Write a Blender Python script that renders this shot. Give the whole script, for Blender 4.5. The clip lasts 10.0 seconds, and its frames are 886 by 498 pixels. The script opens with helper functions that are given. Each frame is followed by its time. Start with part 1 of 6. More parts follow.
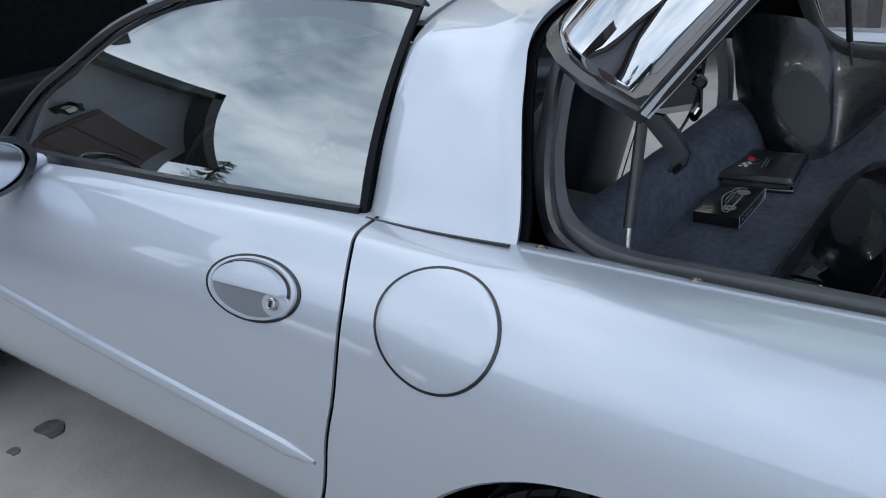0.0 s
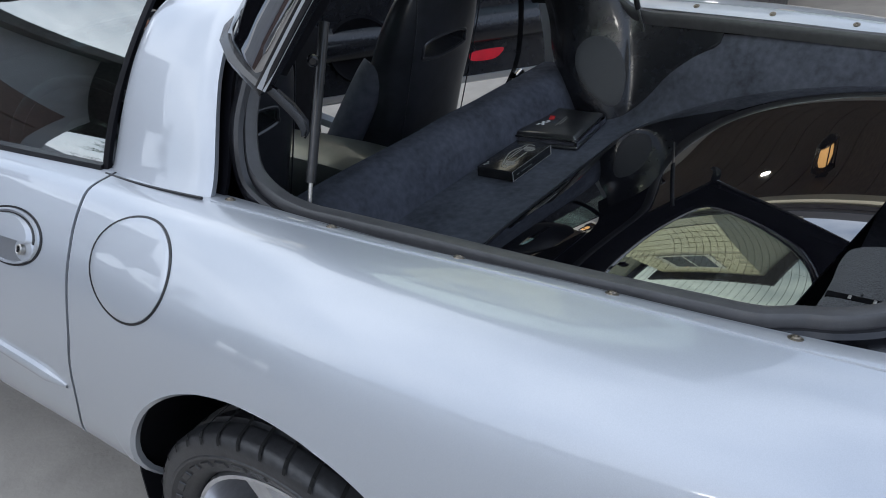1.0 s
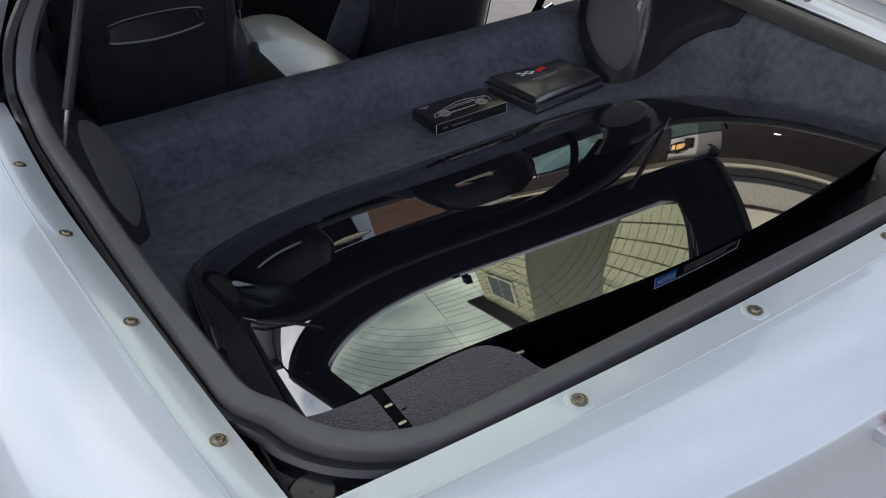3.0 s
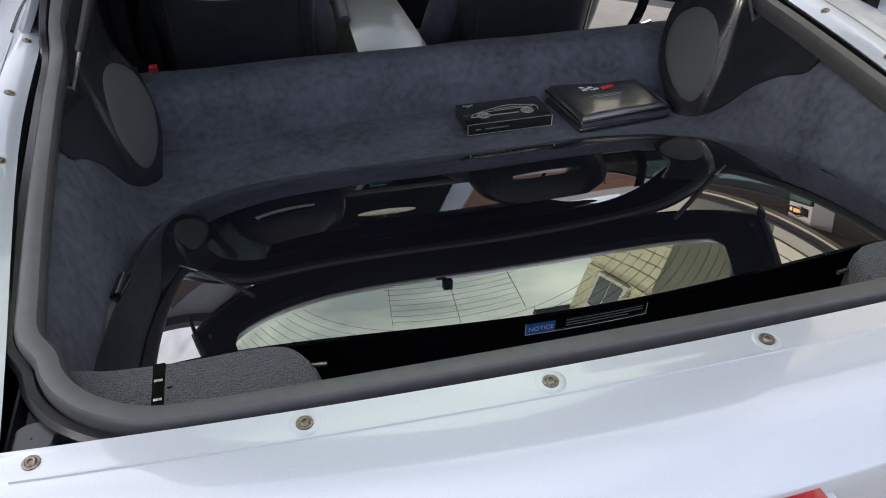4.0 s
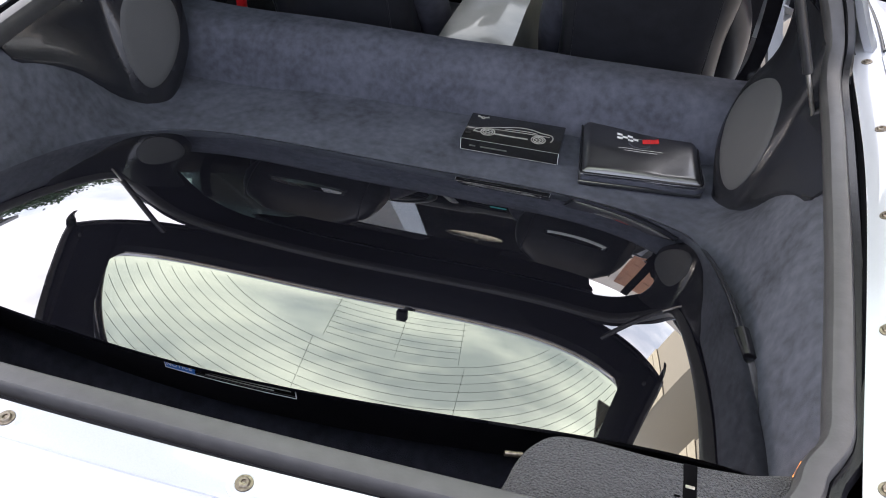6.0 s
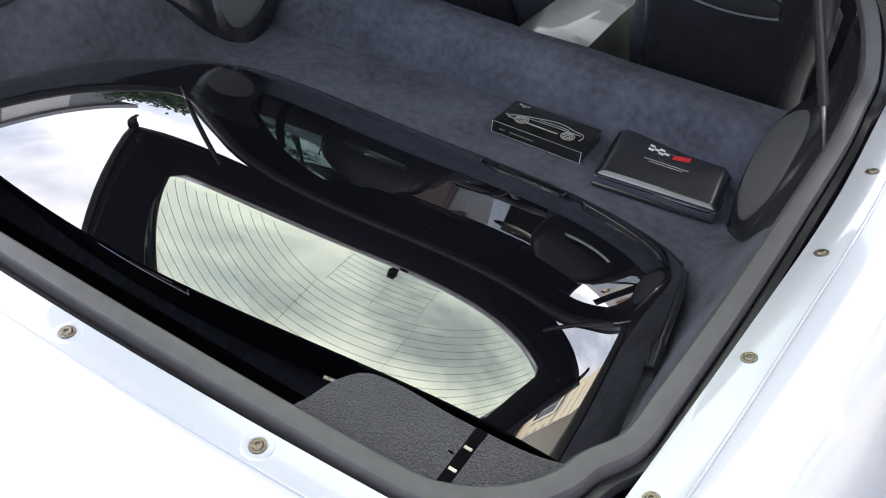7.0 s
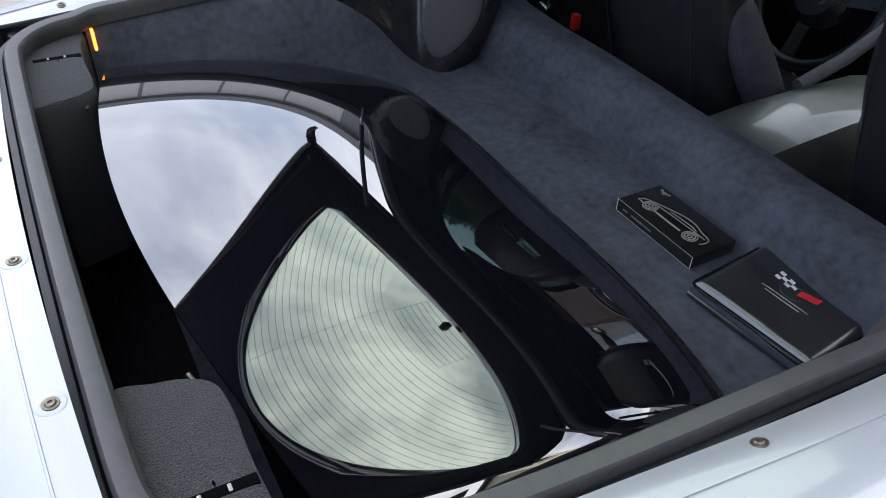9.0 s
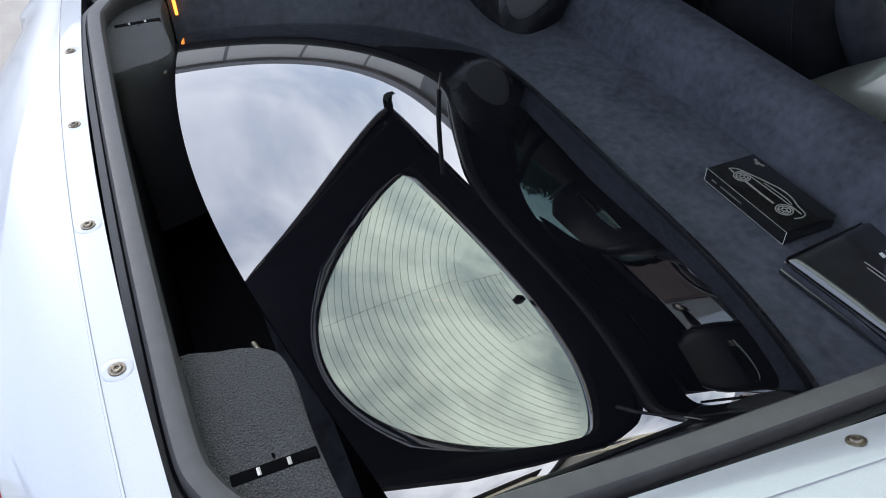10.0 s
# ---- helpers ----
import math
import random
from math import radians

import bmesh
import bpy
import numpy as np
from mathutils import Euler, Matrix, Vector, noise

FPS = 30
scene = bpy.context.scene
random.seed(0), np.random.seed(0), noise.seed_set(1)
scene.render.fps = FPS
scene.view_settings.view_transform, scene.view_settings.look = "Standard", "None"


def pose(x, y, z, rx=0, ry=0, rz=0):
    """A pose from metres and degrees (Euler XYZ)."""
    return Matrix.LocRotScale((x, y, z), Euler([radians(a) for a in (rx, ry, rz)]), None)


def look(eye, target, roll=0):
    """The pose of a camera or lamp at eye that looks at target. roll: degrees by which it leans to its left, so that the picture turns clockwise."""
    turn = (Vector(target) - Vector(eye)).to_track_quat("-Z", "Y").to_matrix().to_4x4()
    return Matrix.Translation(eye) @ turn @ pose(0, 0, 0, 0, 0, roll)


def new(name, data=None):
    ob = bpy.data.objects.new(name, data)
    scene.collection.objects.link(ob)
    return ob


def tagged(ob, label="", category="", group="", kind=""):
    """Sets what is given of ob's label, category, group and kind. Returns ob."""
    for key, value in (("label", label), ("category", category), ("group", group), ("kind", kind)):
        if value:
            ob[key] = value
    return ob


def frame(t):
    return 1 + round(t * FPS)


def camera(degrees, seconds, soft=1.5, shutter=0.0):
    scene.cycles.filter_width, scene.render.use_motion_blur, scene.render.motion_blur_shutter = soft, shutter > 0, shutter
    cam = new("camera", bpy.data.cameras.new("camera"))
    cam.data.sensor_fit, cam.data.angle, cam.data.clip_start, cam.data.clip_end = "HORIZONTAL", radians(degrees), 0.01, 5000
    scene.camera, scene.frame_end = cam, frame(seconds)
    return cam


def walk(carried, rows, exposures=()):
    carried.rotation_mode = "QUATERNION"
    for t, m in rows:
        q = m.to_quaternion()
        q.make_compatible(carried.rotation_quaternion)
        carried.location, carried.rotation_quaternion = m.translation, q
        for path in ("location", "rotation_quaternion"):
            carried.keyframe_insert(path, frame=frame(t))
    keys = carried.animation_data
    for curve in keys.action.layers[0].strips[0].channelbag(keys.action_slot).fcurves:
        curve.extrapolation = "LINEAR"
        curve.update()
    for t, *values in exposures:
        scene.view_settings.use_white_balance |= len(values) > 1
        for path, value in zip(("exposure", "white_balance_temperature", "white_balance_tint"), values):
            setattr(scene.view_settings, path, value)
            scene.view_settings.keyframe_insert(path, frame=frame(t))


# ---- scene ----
import functools
from mathutils.bvhtree import BVHTree

# ---------------------------------------------------------------- camera
# seconds, eye, yaw, pitch, roll
PATH = [
    (0, (-1.5027, -0.1446, 1.3662), -50.19, -23.92, -6.78),
    (0.5, (-1.5024, -0.3922, 1.3818), -51.85, -24.89, -6.58),
    (1, (-1.3838, -0.5759, 1.3951), -51.70, -27.63, -6.22),
    (1.5, (-1.2068, -0.6358, 1.4219), -51.09, -30.53, -5.62),
    (2, (-1.0741, -0.7394, 1.4352), -47.76, -32.96, -4.43),
    (2.5, (-0.9052, -0.8726, 1.4418), -40.58, -34.84, -3.27),
    (2.7, (-0.8327, -0.9053, 1.4439), -36.95, -35.26, -2.95),
    (3.8, (-0.4165, -1.0858, 1.4447), -17.53, -35.89, -0.55),
    (4, (-0.3479, -1.0876, 1.4474), -14.36, -36.17, -0.15),
    (4.5, (-0.1874, -1.0240, 1.4650), -7.01, -36.59, 0.76),
    (5, (-0.0185, -0.9812, 1.4604), -0.11, -37.19, 0.71),
    (5.2, (0.0631, -0.9821, 1.4636), 2.68, -37.68, 0.75),
    (6.3, (0.4341, -0.8944, 1.4851), 17.87, -40.07, 3.63),
    (6.5, (0.4726, -0.8769, 1.4635), 20.47, -39.68, 4.49),
    (7, (0.6678, -0.8642, 1.4635), 29.47, -39.84, 4.90),
    (7.5, (0.7973, -0.8309, 1.4624), 37.63, -39.76, 5.61),
    (8, (0.8562, -0.7354, 1.4770), 46.04, -38.63, 4.67),
    (8.5, (0.8857, -0.6285, 1.4735), 53.10, -37.78, 3.94),
    (9, (0.9312, -0.5225, 1.4709), 59.68, -38.15, 2.79),
    (9.5, (0.9227, -0.4848, 1.4713), 65.01, -39.30, 0.36),
    (10, (0.9082, -0.4960, 1.4525), 67.41, -40.74, -1.07),
]


def aim(yaw, pitch):
    y, p = radians(yaw), radians(pitch)
    return Vector((-math.sin(y) * math.cos(p), math.cos(y) * math.cos(p), math.sin(p)))


cam = camera(59.09, 10.0, soft=1.0)
walk(cam, [(t, look(e, Vector(e) + aim(yw, pt), rl)) for t, e, yw, pt, rl in PATH],
     exposures=[(0, 0.68, 5400, 8), (1, 0.78, 5600, 9), (2, 0.82, 5950, 10), (2.7, 0.9, 6000, 11), (4, 1.25, 6100, 13), (5, 2.02, 6250, 17), (6.5, 2.1, 6250, 16), (7.5, 1.5, 5950, 14), (9, 1.34, 5800, 13), (10, 1.3, 5750, 12)])

# ---------------------------------------------------------------- world and sun
world = bpy.data.worlds.new("sky")
scene.world = world
world.use_nodes = True
wn, wl = world.node_tree.nodes, world.node_tree.links
wn.clear()
w_out = wn.new("ShaderNodeOutputWorld")
w_bg = wn.new("ShaderNodeBackground")
w_sky = wn.new("ShaderNodeTexSky")
w_sky.sky_type, w_sky.sun_disc = "NISHITA", False
w_sky.sun_elevation, w_sky.sun_rotation = radians(16), radians(256)
w_co = wn.new("ShaderNodeTexCoord")
w_map = wn.new("ShaderNodeMapping")
w_map.inputs["Scale"].default_value = (1.0, 1.6, 2.6)
w_noise = wn.new("ShaderNodeTexNoise")
w_noise.inputs["Scale"].default_value, w_noise.inputs["Detail"].default_value = 2.0, 4.5
w_noise.inputs["Roughness"].default_value = 0.58
w_ramp = wn.new("ShaderNodeValToRGB")
w_ramp.color_ramp.elements[0].position, w_ramp.color_ramp.elements[1].position = 0.36, 0.62
w_ramp.color_ramp.elements[0].color, w_ramp.color_ramp.elements[1].color = (0.30, 0.30, 0.30, 1), (1, 1, 1, 1)
w_mix = wn.new("ShaderNodeMix")
w_mix.data_type = "RGBA"
# the cloud sheet is thinner and brighter ahead, duller behind
w_dot = wn.new("ShaderNodeVectorMath")
w_dot.operation = "DOT_PRODUCT"
w_dot.inputs[1].default_value = Vector((-0.10, 0.82, 0.55)).normalized()
w_glow = wn.new("ShaderNodeMapRange")
w_glow.interpolation_type = "SMOOTHSTEP"
w_glow.inputs["From Min"].default_value, w_glow.inputs["From Max"].default_value = -0.1, 1.0
w_cloud = wn.new("ShaderNodeMix")
w_cloud.data_type = "RGBA"
w_cloud.inputs[6].default_value, w_cloud.inputs[7].default_value = (6.2, 6.4, 7.0, 1), (11.4, 11.0, 10.4, 1)
wl.new(w_co.outputs["Generated"], w_dot.inputs[0])
wl.new(w_dot.outputs["Value"], w_glow.inputs["Value"])
wl.new(w_glow.outputs["Result"], w_cloud.inputs[0])
wl.new(w_cloud.outputs[2], w_mix.inputs[7])
wl.new(w_co.outputs["Generated"], w_map.inputs["Vector"])
wl.new(w_map.outputs["Vector"], w_noise.inputs["Vector"])
wl.new(w_noise.outputs["Fac"], w_ramp.inputs["Fac"])
wl.new(w_ramp.outputs["Color"], w_mix.inputs[0])
wl.new(w_sky.outputs["Color"], w_mix.inputs[6])
wl.new(w_mix.outputs[2], w_bg.inputs["Color"])
w_bg.inputs["Strength"].default_value = 0.13
wl.new(w_bg.outputs["Background"], w_out.inputs["Surface"])

sun = new("sun", bpy.data.lights.new("sun", "SUN"))
sun.data.energy, sun.data.angle, sun.data.color = 1.5, radians(12), (1.0, 0.88, 0.72)
sun.matrix_world = look((-8.0, -2.0, 2.35), (0, 0, 0))


# ---------------------------------------------------------------- materials
def material(name, colour, rough=0.5, metal=0.0, grain=None, bump=None, coat=0.0, spec=0.5, ior=None, tint=0.25, sheen=0.0,
             second=None, stretch=(1, 1, 1)):
    """Principled surface. grain: scale of the colour mottling; bump: (scale, strength, distance); second: a larger, softer mottling."""
    m = bpy.data.materials.new(name)
    m.use_nodes = True
    n, l = m.node_tree.nodes, m.node_tree.links
    b = n["Principled BSDF"]
    b.inputs["Base Color"].default_value = (*colour, 1)
    b.inputs["Roughness"].default_value, b.inputs["Metallic"].default_value = rough, metal
    b.inputs["Coat Weight"].default_value, b.inputs["Coat Roughness"].default_value = coat, 0.03
    b.inputs["Specular IOR Level"].default_value = spec
    b.inputs["Sheen Weight"].default_value = sheen
    if ior:
        b.inputs["IOR"].default_value = ior
    if not (grain or bump):
        return m
    co = n.new("ShaderNodeTexCoord")
    mp = n.new("ShaderNodeMapping")
    mp.inputs["Scale"].default_value = stretch
    l.new(co.outputs["Object"], mp.inputs["Vector"])
    if grain:
        tex = n.new("ShaderNodeTexNoise")
        tex.inputs["Scale"].default_value, tex.inputs["Detail"].default_value = grain, 5
        l.new(mp.outputs["Vector"], tex.inputs["Vector"])
        fac = tex.outputs["Fac"]
        if second:
            big = n.new("ShaderNodeTexNoise")
            big.inputs["Scale"].default_value, big.inputs["Detail"].default_value = second, 4
            l.new(mp.outputs["Vector"], big.inputs["Vector"])
            add = n.new("ShaderNodeMath")
            add.operation = "ADD"
            l.new(fac, add.inputs[0])
            l.new(big.outputs["Fac"], add.inputs[1])
            half = n.new("ShaderNodeMath")
            half.operation = "MULTIPLY"
            half.inputs[1].default_value = 0.5
            l.new(add.outputs[0], half.inputs[0])
            fac = half.outputs[0]
        ramp = n.new("ShaderNodeValToRGB")
        ramp.color_ramp.elements[0].position, ramp.color_ramp.elements[1].position = 0.3, 0.7
        ramp.color_ramp.elements[0].color = (*[c * (1 - tint) for c in colour], 1)
        ramp.color_ramp.elements[1].color = (*[min(1, c * (1 + tint)) for c in colour], 1)
        l.new(fac, ramp.inputs["Fac"])
        l.new(ramp.outputs["Color"], b.inputs["Base Color"])
    if bump:
        bt = n.new("ShaderNodeTexNoise")
        bt.inputs["Scale"].default_value, bt.inputs["Detail"].default_value = bump[0], 3
        l.new(mp.outputs["Vector"], bt.inputs["Vector"])
        bp = n.new("ShaderNodeBump")
        bp.inputs["Strength"].default_value, bp.inputs["Distance"].default_value = bump[1], bump[2]
        l.new(bt.outputs["Fac"], bp.inputs["Height"])
        l.new(bp.outputs["Normal"], b.inputs["Normal"])
    return m


SILVER = material("silver_paint", (0.435, 0.455, 0.490), 0.42, 0.42, grain=900, tint=0.05, coat=1.0)
SILVER.node_tree.nodes["Principled BSDF"].inputs["Coat IOR"].default_value = 1.55
BLACK_GLOSS = material("black_gloss", (0.004, 0.004, 0.006), 0.02, spec=1.0, ior=2.8, grain=3, tint=0.3)
PANEL_GLOSS = material("mirror_black_panel", (0.004, 0.004, 0.006), 0.015, spec=1.0, ior=2.0, grain=3, tint=0.3)
RUBBER = material("seal_rubber", (0.057, 0.056, 0.058), 0.40, grain=60, tint=0.12, bump=(300, 0.15, 0.001))
RUBBER_DARK = material("dark_rubber", (0.007, 0.007, 0.009), 0.27, grain=80, tint=0.3, bump=(400, 0.2, 0.001))
TRIM = material("moulded_plastic", (0.014, 0.0145, 0.018), 0.27, coat=0.2, spec=0.5, grain=40, tint=0.2, bump=(900, 0.12, 0.0005))
TRIM_MATT = material("matt_black_plastic", (0.005, 0.005, 0.007), 0.6, spec=0.12, grain=30, tint=0.3, bump=(700, 0.2, 0.0005))
FELT = material("black_felt", (0.003, 0.003, 0.0035), 0.95, spec=0.05, grain=40, tint=0.4, bump=(300, 0.4, 0.001))
CARPET = material("suede_carpet", (0.072, 0.076, 0.095), 0.92, spec=0.12, grain=60, second=9.0, tint=0.42, bump=(900, 0.6, 0.0015))
PILE = material("loop_pile_carpet", (0.050, 0.051, 0.056), 0.95, grain=560, tint=0.9, bump=(520, 1.0, 0.012), sheen=0.15)
GRILLE = material("speaker_cloth", (0.062, 0.062, 0.064), 0.75, grain=900, tint=0.4, bump=(1500, 0.5, 0.0005))
LEATHER = material("black_leather", (0.026, 0.027, 0.032), 0.30, grain=25, tint=0.25, coat=0.05, bump=(260, 0.08, 0.0005))
LEATHER_GREY = material("leather_bolster", (0.065, 0.068, 0.085), 0.55, grain=40, tint=0.25, bump=(260, 0.25, 0.0008))
ROLL = material("satin_black_edge", (0.004, 0.004, 0.006), 0.30, spec=0.35, grain=20, tint=0.3)
DASH = material("matt_dash_skin", (0.010, 0.010, 0.012), 0.62, spec=0.12, grain=40, tint=0.2, bump=(500, 0.06, 0.0004))
CONSOLE = material("console_leather", (0.10, 0.105, 0.088), 0.33, grain=20, tint=0.2, bump=(300, 0.15, 0.0008), coat=0.6, spec=0.8, ior=1.7)
STEEL = material("steel", (0.45, 0.43, 0.40), 0.35, 1.0, grain=200, tint=0.3)
BRASSY = material("zinc_screw", (0.20, 0.175, 0.14), 0.38, 1.0, grain=300, tint=0.4)
STRUT = material("strut_paint", (0.03, 0.03, 0.032), 0.28, 0.3, grain=60, tint=0.2)
TYRE = material("tyre_rubber", (0.024, 0.024, 0.026), 0.42, grain=90, tint=0.3, bump=(250, 0.25, 0.001))
ALLOY = material("alloy", (0.62, 0.62, 0.64), 0.3, 0.9, grain=50, tint=0.1)
RED = material("red_lens", (0.30, 0.012, 0.018), 0.18, coat=0.8, grain=8, tint=0.2)
RED_LAMP = material("red_lamp_lens", (0.75, 0.02, 0.04), 0.2, coat=0.6, grain=30, tint=0.1)
RED_CLOTH = material("red_plastic", (0.5, 0.01, 0.015), 0.4, grain=30, tint=0.15)
WHITE_INK = material("white_ink", (0.75, 0.75, 0.75), 0.5, grain=60, tint=0.08)
SILVER_INK = material("silver_ink", (0.36, 0.355, 0.33), 0.4, 0.3, grain=120, tint=0.2)
RED_INK = material("red_ink", (0.65, 0.03, 0.03), 0.45, grain=60, tint=0.1)
BLUE_INK = material("blue_ink", (0.03, 0.16, 0.55), 0.45, grain=60, tint=0.1)
CARD = material("glossy_black_card", (0.012, 0.012, 0.012), 0.22, coat=0.5, grain=30, tint=0.3, bump=(60, 0.1, 0.001))
VINYL = material("black_vinyl", (0.016, 0.016, 0.018), 0.30, grain=30, tint=0.3, bump=(28, 0.22, 0.004), spec=1.0, ior=1.7, coat=0.4)
BRONZE_LINE = material("defroster_line", (0.05, 0.045, 0.03), 0.6, grain=90, tint=0.2)
CONCRETE = material("concrete", (0.36, 0.33, 0.29), 0.85, grain=6, second=0.7, tint=0.22, bump=(70, 0.35, 0.004))
PATCH = material("oil_stain", (0.09, 0.085, 0.08), 0.7, grain=20, tint=0.5)
CREAM_STONE = material("cream_stone", (0.78, 0.73, 0.56), 0.85, grain=5, second=0.6, tint=0.12, bump=(60, 0.3, 0.004))
JOINT = material("mortar", (0.52, 0.49, 0.40), 0.9, grain=30, tint=0.2)
GREY_PANEL = material("grey_wall_panel", (0.29, 0.29, 0.30), 0.7, grain=6, second=0.6, tint=0.12, bump=(60, 0.2, 0.003))
FRONT_WALL = material("grey_front_wall", (0.20, 0.20, 0.205), 0.75, grain=6, second=0.6, tint=0.15, bump=(60, 0.2, 0.003))
WHITE_WALL = material("white_plaster", (0.74, 0.72, 0.68), 0.85, grain=4, second=0.5, tint=0.07, bump=(80, 0.2, 0.003))
SOFFIT = material("brown_soffit", (0.115, 0.085, 0.06), 0.6, grain=6, tint=0.3, stretch=(1, 8, 1))
ROOF = material("dark_roof", (0.06, 0.055, 0.055), 0.8, grain=15, tint=0.35, bump=(40, 0.4, 0.006))
TERRACOTTA = material("brown_door", (0.32, 0.17, 0.11), 0.6, grain=8, tint=0.25, stretch=(1, 1, 6))
DARK_DOOR = material("dark_brown_door", (0.10, 0.062, 0.05), 0.55, grain=8, tint=0.25, stretch=(1, 1, 6))
LEAF = material("needles", (0.045, 0.08, 0.035), 0.7, grain=6, tint=0.5)
BARK = material("bark", (0.10, 0.07, 0.05), 0.9, grain=25, tint=0.4, bump=(40, 0.6, 0.01))
BLUE_CAR = material("blue_paint", (0.03, 0.055, 0.13), 0.3, 0.3, grain=500, tint=0.08, coat=1.0)
CHROME = material("chrome", (0.75, 0.75, 0.76), 0.12, 1.0, grain=40, tint=0.05)


def glass(name, colour, rough=0.0, least=0.09):
    """A thin pane: clear straight through, mirror-like towards grazing angles."""
    m = bpy.data.materials.new(name)
    m.use_nodes = True
    n, l = m.node_tree.nodes, m.node_tree.links
    n.remove(n["Principled BSDF"])
    lw = n.new("ShaderNodeLayerWeight")
    lw.inputs["Blend"].default_value = 0.5
    pw = n.new("ShaderNodeMath")
    pw.operation = "POWER"
    pw.inputs[1].default_value = 4.0
    mad = n.new("ShaderNodeMath")
    mad.operation = "MULTIPLY_ADD"
    mad.inputs[1].default_value, mad.inputs[2].default_value = 1 - least, least
    l.new(lw.outputs["Facing"], pw.inputs[0])
    l.new(pw.outputs[0], mad.inputs[0])
    tr = n.new("ShaderNodeBsdfTransparent")
    tr.inputs["Color"].default_value = (*colour, 1)
    gl = n.new("ShaderNodeBsdfGlossy")
    gl.inputs["Roughness"].default_value = rough
    mx = n.new("ShaderNodeMixShader")
    l.new(mad.outputs[0], mx.inputs[0])
    l.new(tr.outputs[0], mx.inputs[1])
    l.new(gl.outputs[0], mx.inputs[2])
    l.new(mx.outputs[0], n["Material Output"].inputs["Surface"])
    return m


GLASS_HATCH = glass("hatch_glass", (0.90, 0.95, 0.85))
GLASS_SIDE = glass("tinted_glass", (0.44, 0.54, 0.52), least=0.25)
GLASS_CLEAR = glass("clear_glass", (0.90, 0.92, 0.91), least=0.05)
PANE = material("window_pane", (0.03, 0.035, 0.04), 0.03, spec=1.0, grain=2, tint=0.3)


def glow(name, colour, strength):
    m = bpy.data.materials.new(name)
    m.use_nodes = True
    b = m.node_tree.nodes["Principled BSDF"]
    b.inputs["Base Color"].default_value = (*colour, 1)
    b.inputs["Emission Color"].default_value = (*colour, 1)
    b.inputs["Emission Strength"].default_value = strength
    return m


DISPLAY = glow("radio_display", (0.05, 0.28, 0.30), 0.12)
AMBER_GLOW = glow("glowing_amber_lens", (1.0, 0.30, 0.04), 1.2)
LAMP = glow("lamp_bulb", (1.0, 0.52, 0.16), 0.9)
DOWNLIGHT = glow("downlight", (1.0, 0.92, 0.75), 14.0)


# ---------------------------------------------------------------- building helpers
def part(name, bm, mat, parent=None, label="", thick=0.0, smooth=True, bevel=0.0, out=None):
    """Links a bmesh as one mesh object, under a thing or a part. out: the way an open skin faces."""
    bmesh.ops.recalc_face_normals(bm, faces=bm.faces)
    if out is not None:
        bm.normal_update()
        if sum(f.normal.dot(Vector(out)) * f.calc_area() for f in bm.faces) < 0:
            bmesh.ops.reverse_faces(bm, faces=bm.faces[:])
    me = bpy.data.meshes.new(name)
    bm.to_mesh(me)
    bm.free()
    me.materials.append(mat)
    if smooth:
        me.polygons.foreach_set("use_smooth", [True] * len(me.polygons))
        me.set_sharp_from_angle(angle=radians(38))
    ob = new(name, me)
    ob.parent = parent
    if thick:
        s = ob.modifiers.new("thickness", "SOLIDIFY")
        s.thickness, s.offset = thick, -1
    if bevel:
        bv = ob.modifiers.new("edges", "BEVEL")
        bv.width, bv.segments, bv.limit_method = bevel, 2, "ANGLE"
    if label:
        tagged(ob, label)
    return ob


def thing(name, place, label, category, kind="", group=""):
    ob = new(name)
    ob.empty_display_size = 0.1
    ob.location = place
    tagged(ob, label, category, group, kind)
    return ob


def at_home(ob, parent):
    """Keeps world coordinates under a moved parent."""
    ob.parent = parent
    ob.matrix_parent_inverse = Matrix.Translation(parent.location).inverted()
    return ob


def cr(ys, xs, y):
    """A smooth curve through (ys, xs), by Hermite pieces."""
    ys, xs = list(ys), list(xs)
    if y <= ys[0]:
        return xs[0]
    if y >= ys[-1]:
        return xs[-1]
    k = max(i for i in range(len(ys) - 1) if ys[i] <= y)
    h = ys[k + 1] - ys[k]
    t = (y - ys[k]) / h

    def slope(i):
        if i == 0:
            return (xs[1] - xs[0]) / (ys[1] - ys[0])
        if i == len(ys) - 1:
            return (xs[-1] - xs[-2]) / (ys[-1] - ys[-2])
        a, b = (xs[i] - xs[i - 1]) / (ys[i] - ys[i - 1]), (xs[i + 1] - xs[i]) / (ys[i + 1] - ys[i])
        return 0 if a * b <= 0 else 2 * a * b / (a + b)

    m0, m1 = slope(k) * h, slope(k + 1) * h
    return ((2 * t**3 - 3 * t**2 + 1) * xs[k] + (t**3 - 2 * t**2 + t) * m0 + (-2 * t**3 + 3 * t**2) * xs[k + 1] + (t**3 - t**2) * m1)


def spline(points, count, closed=False):
    """Points along a Catmull-Rom curve through the given ones."""
    pts = [Vector(p) for p in points]
    n = len(pts)
    out = []
    spans = n if closed else n - 1
    for i in range(count):
        f = i / (count if closed else count - 1) * spans
        k = min(int(f), spans - 1)
        t = f - k
        if closed:
            a, b, c, d = (pts[(k + j) % n] for j in (-1, 0, 1, 2))
        else:
            a, b, c, d = pts[max(k - 1, 0)], pts[k], pts[k + 1], pts[min(k + 2, n - 1)]
        out.append(0.5 * (2 * b + (c - a) * t + (2 * a - 5 * b + 4 * c - d) * t * t + (3 * b - a - 3 * c + d) * t**3))
    return out


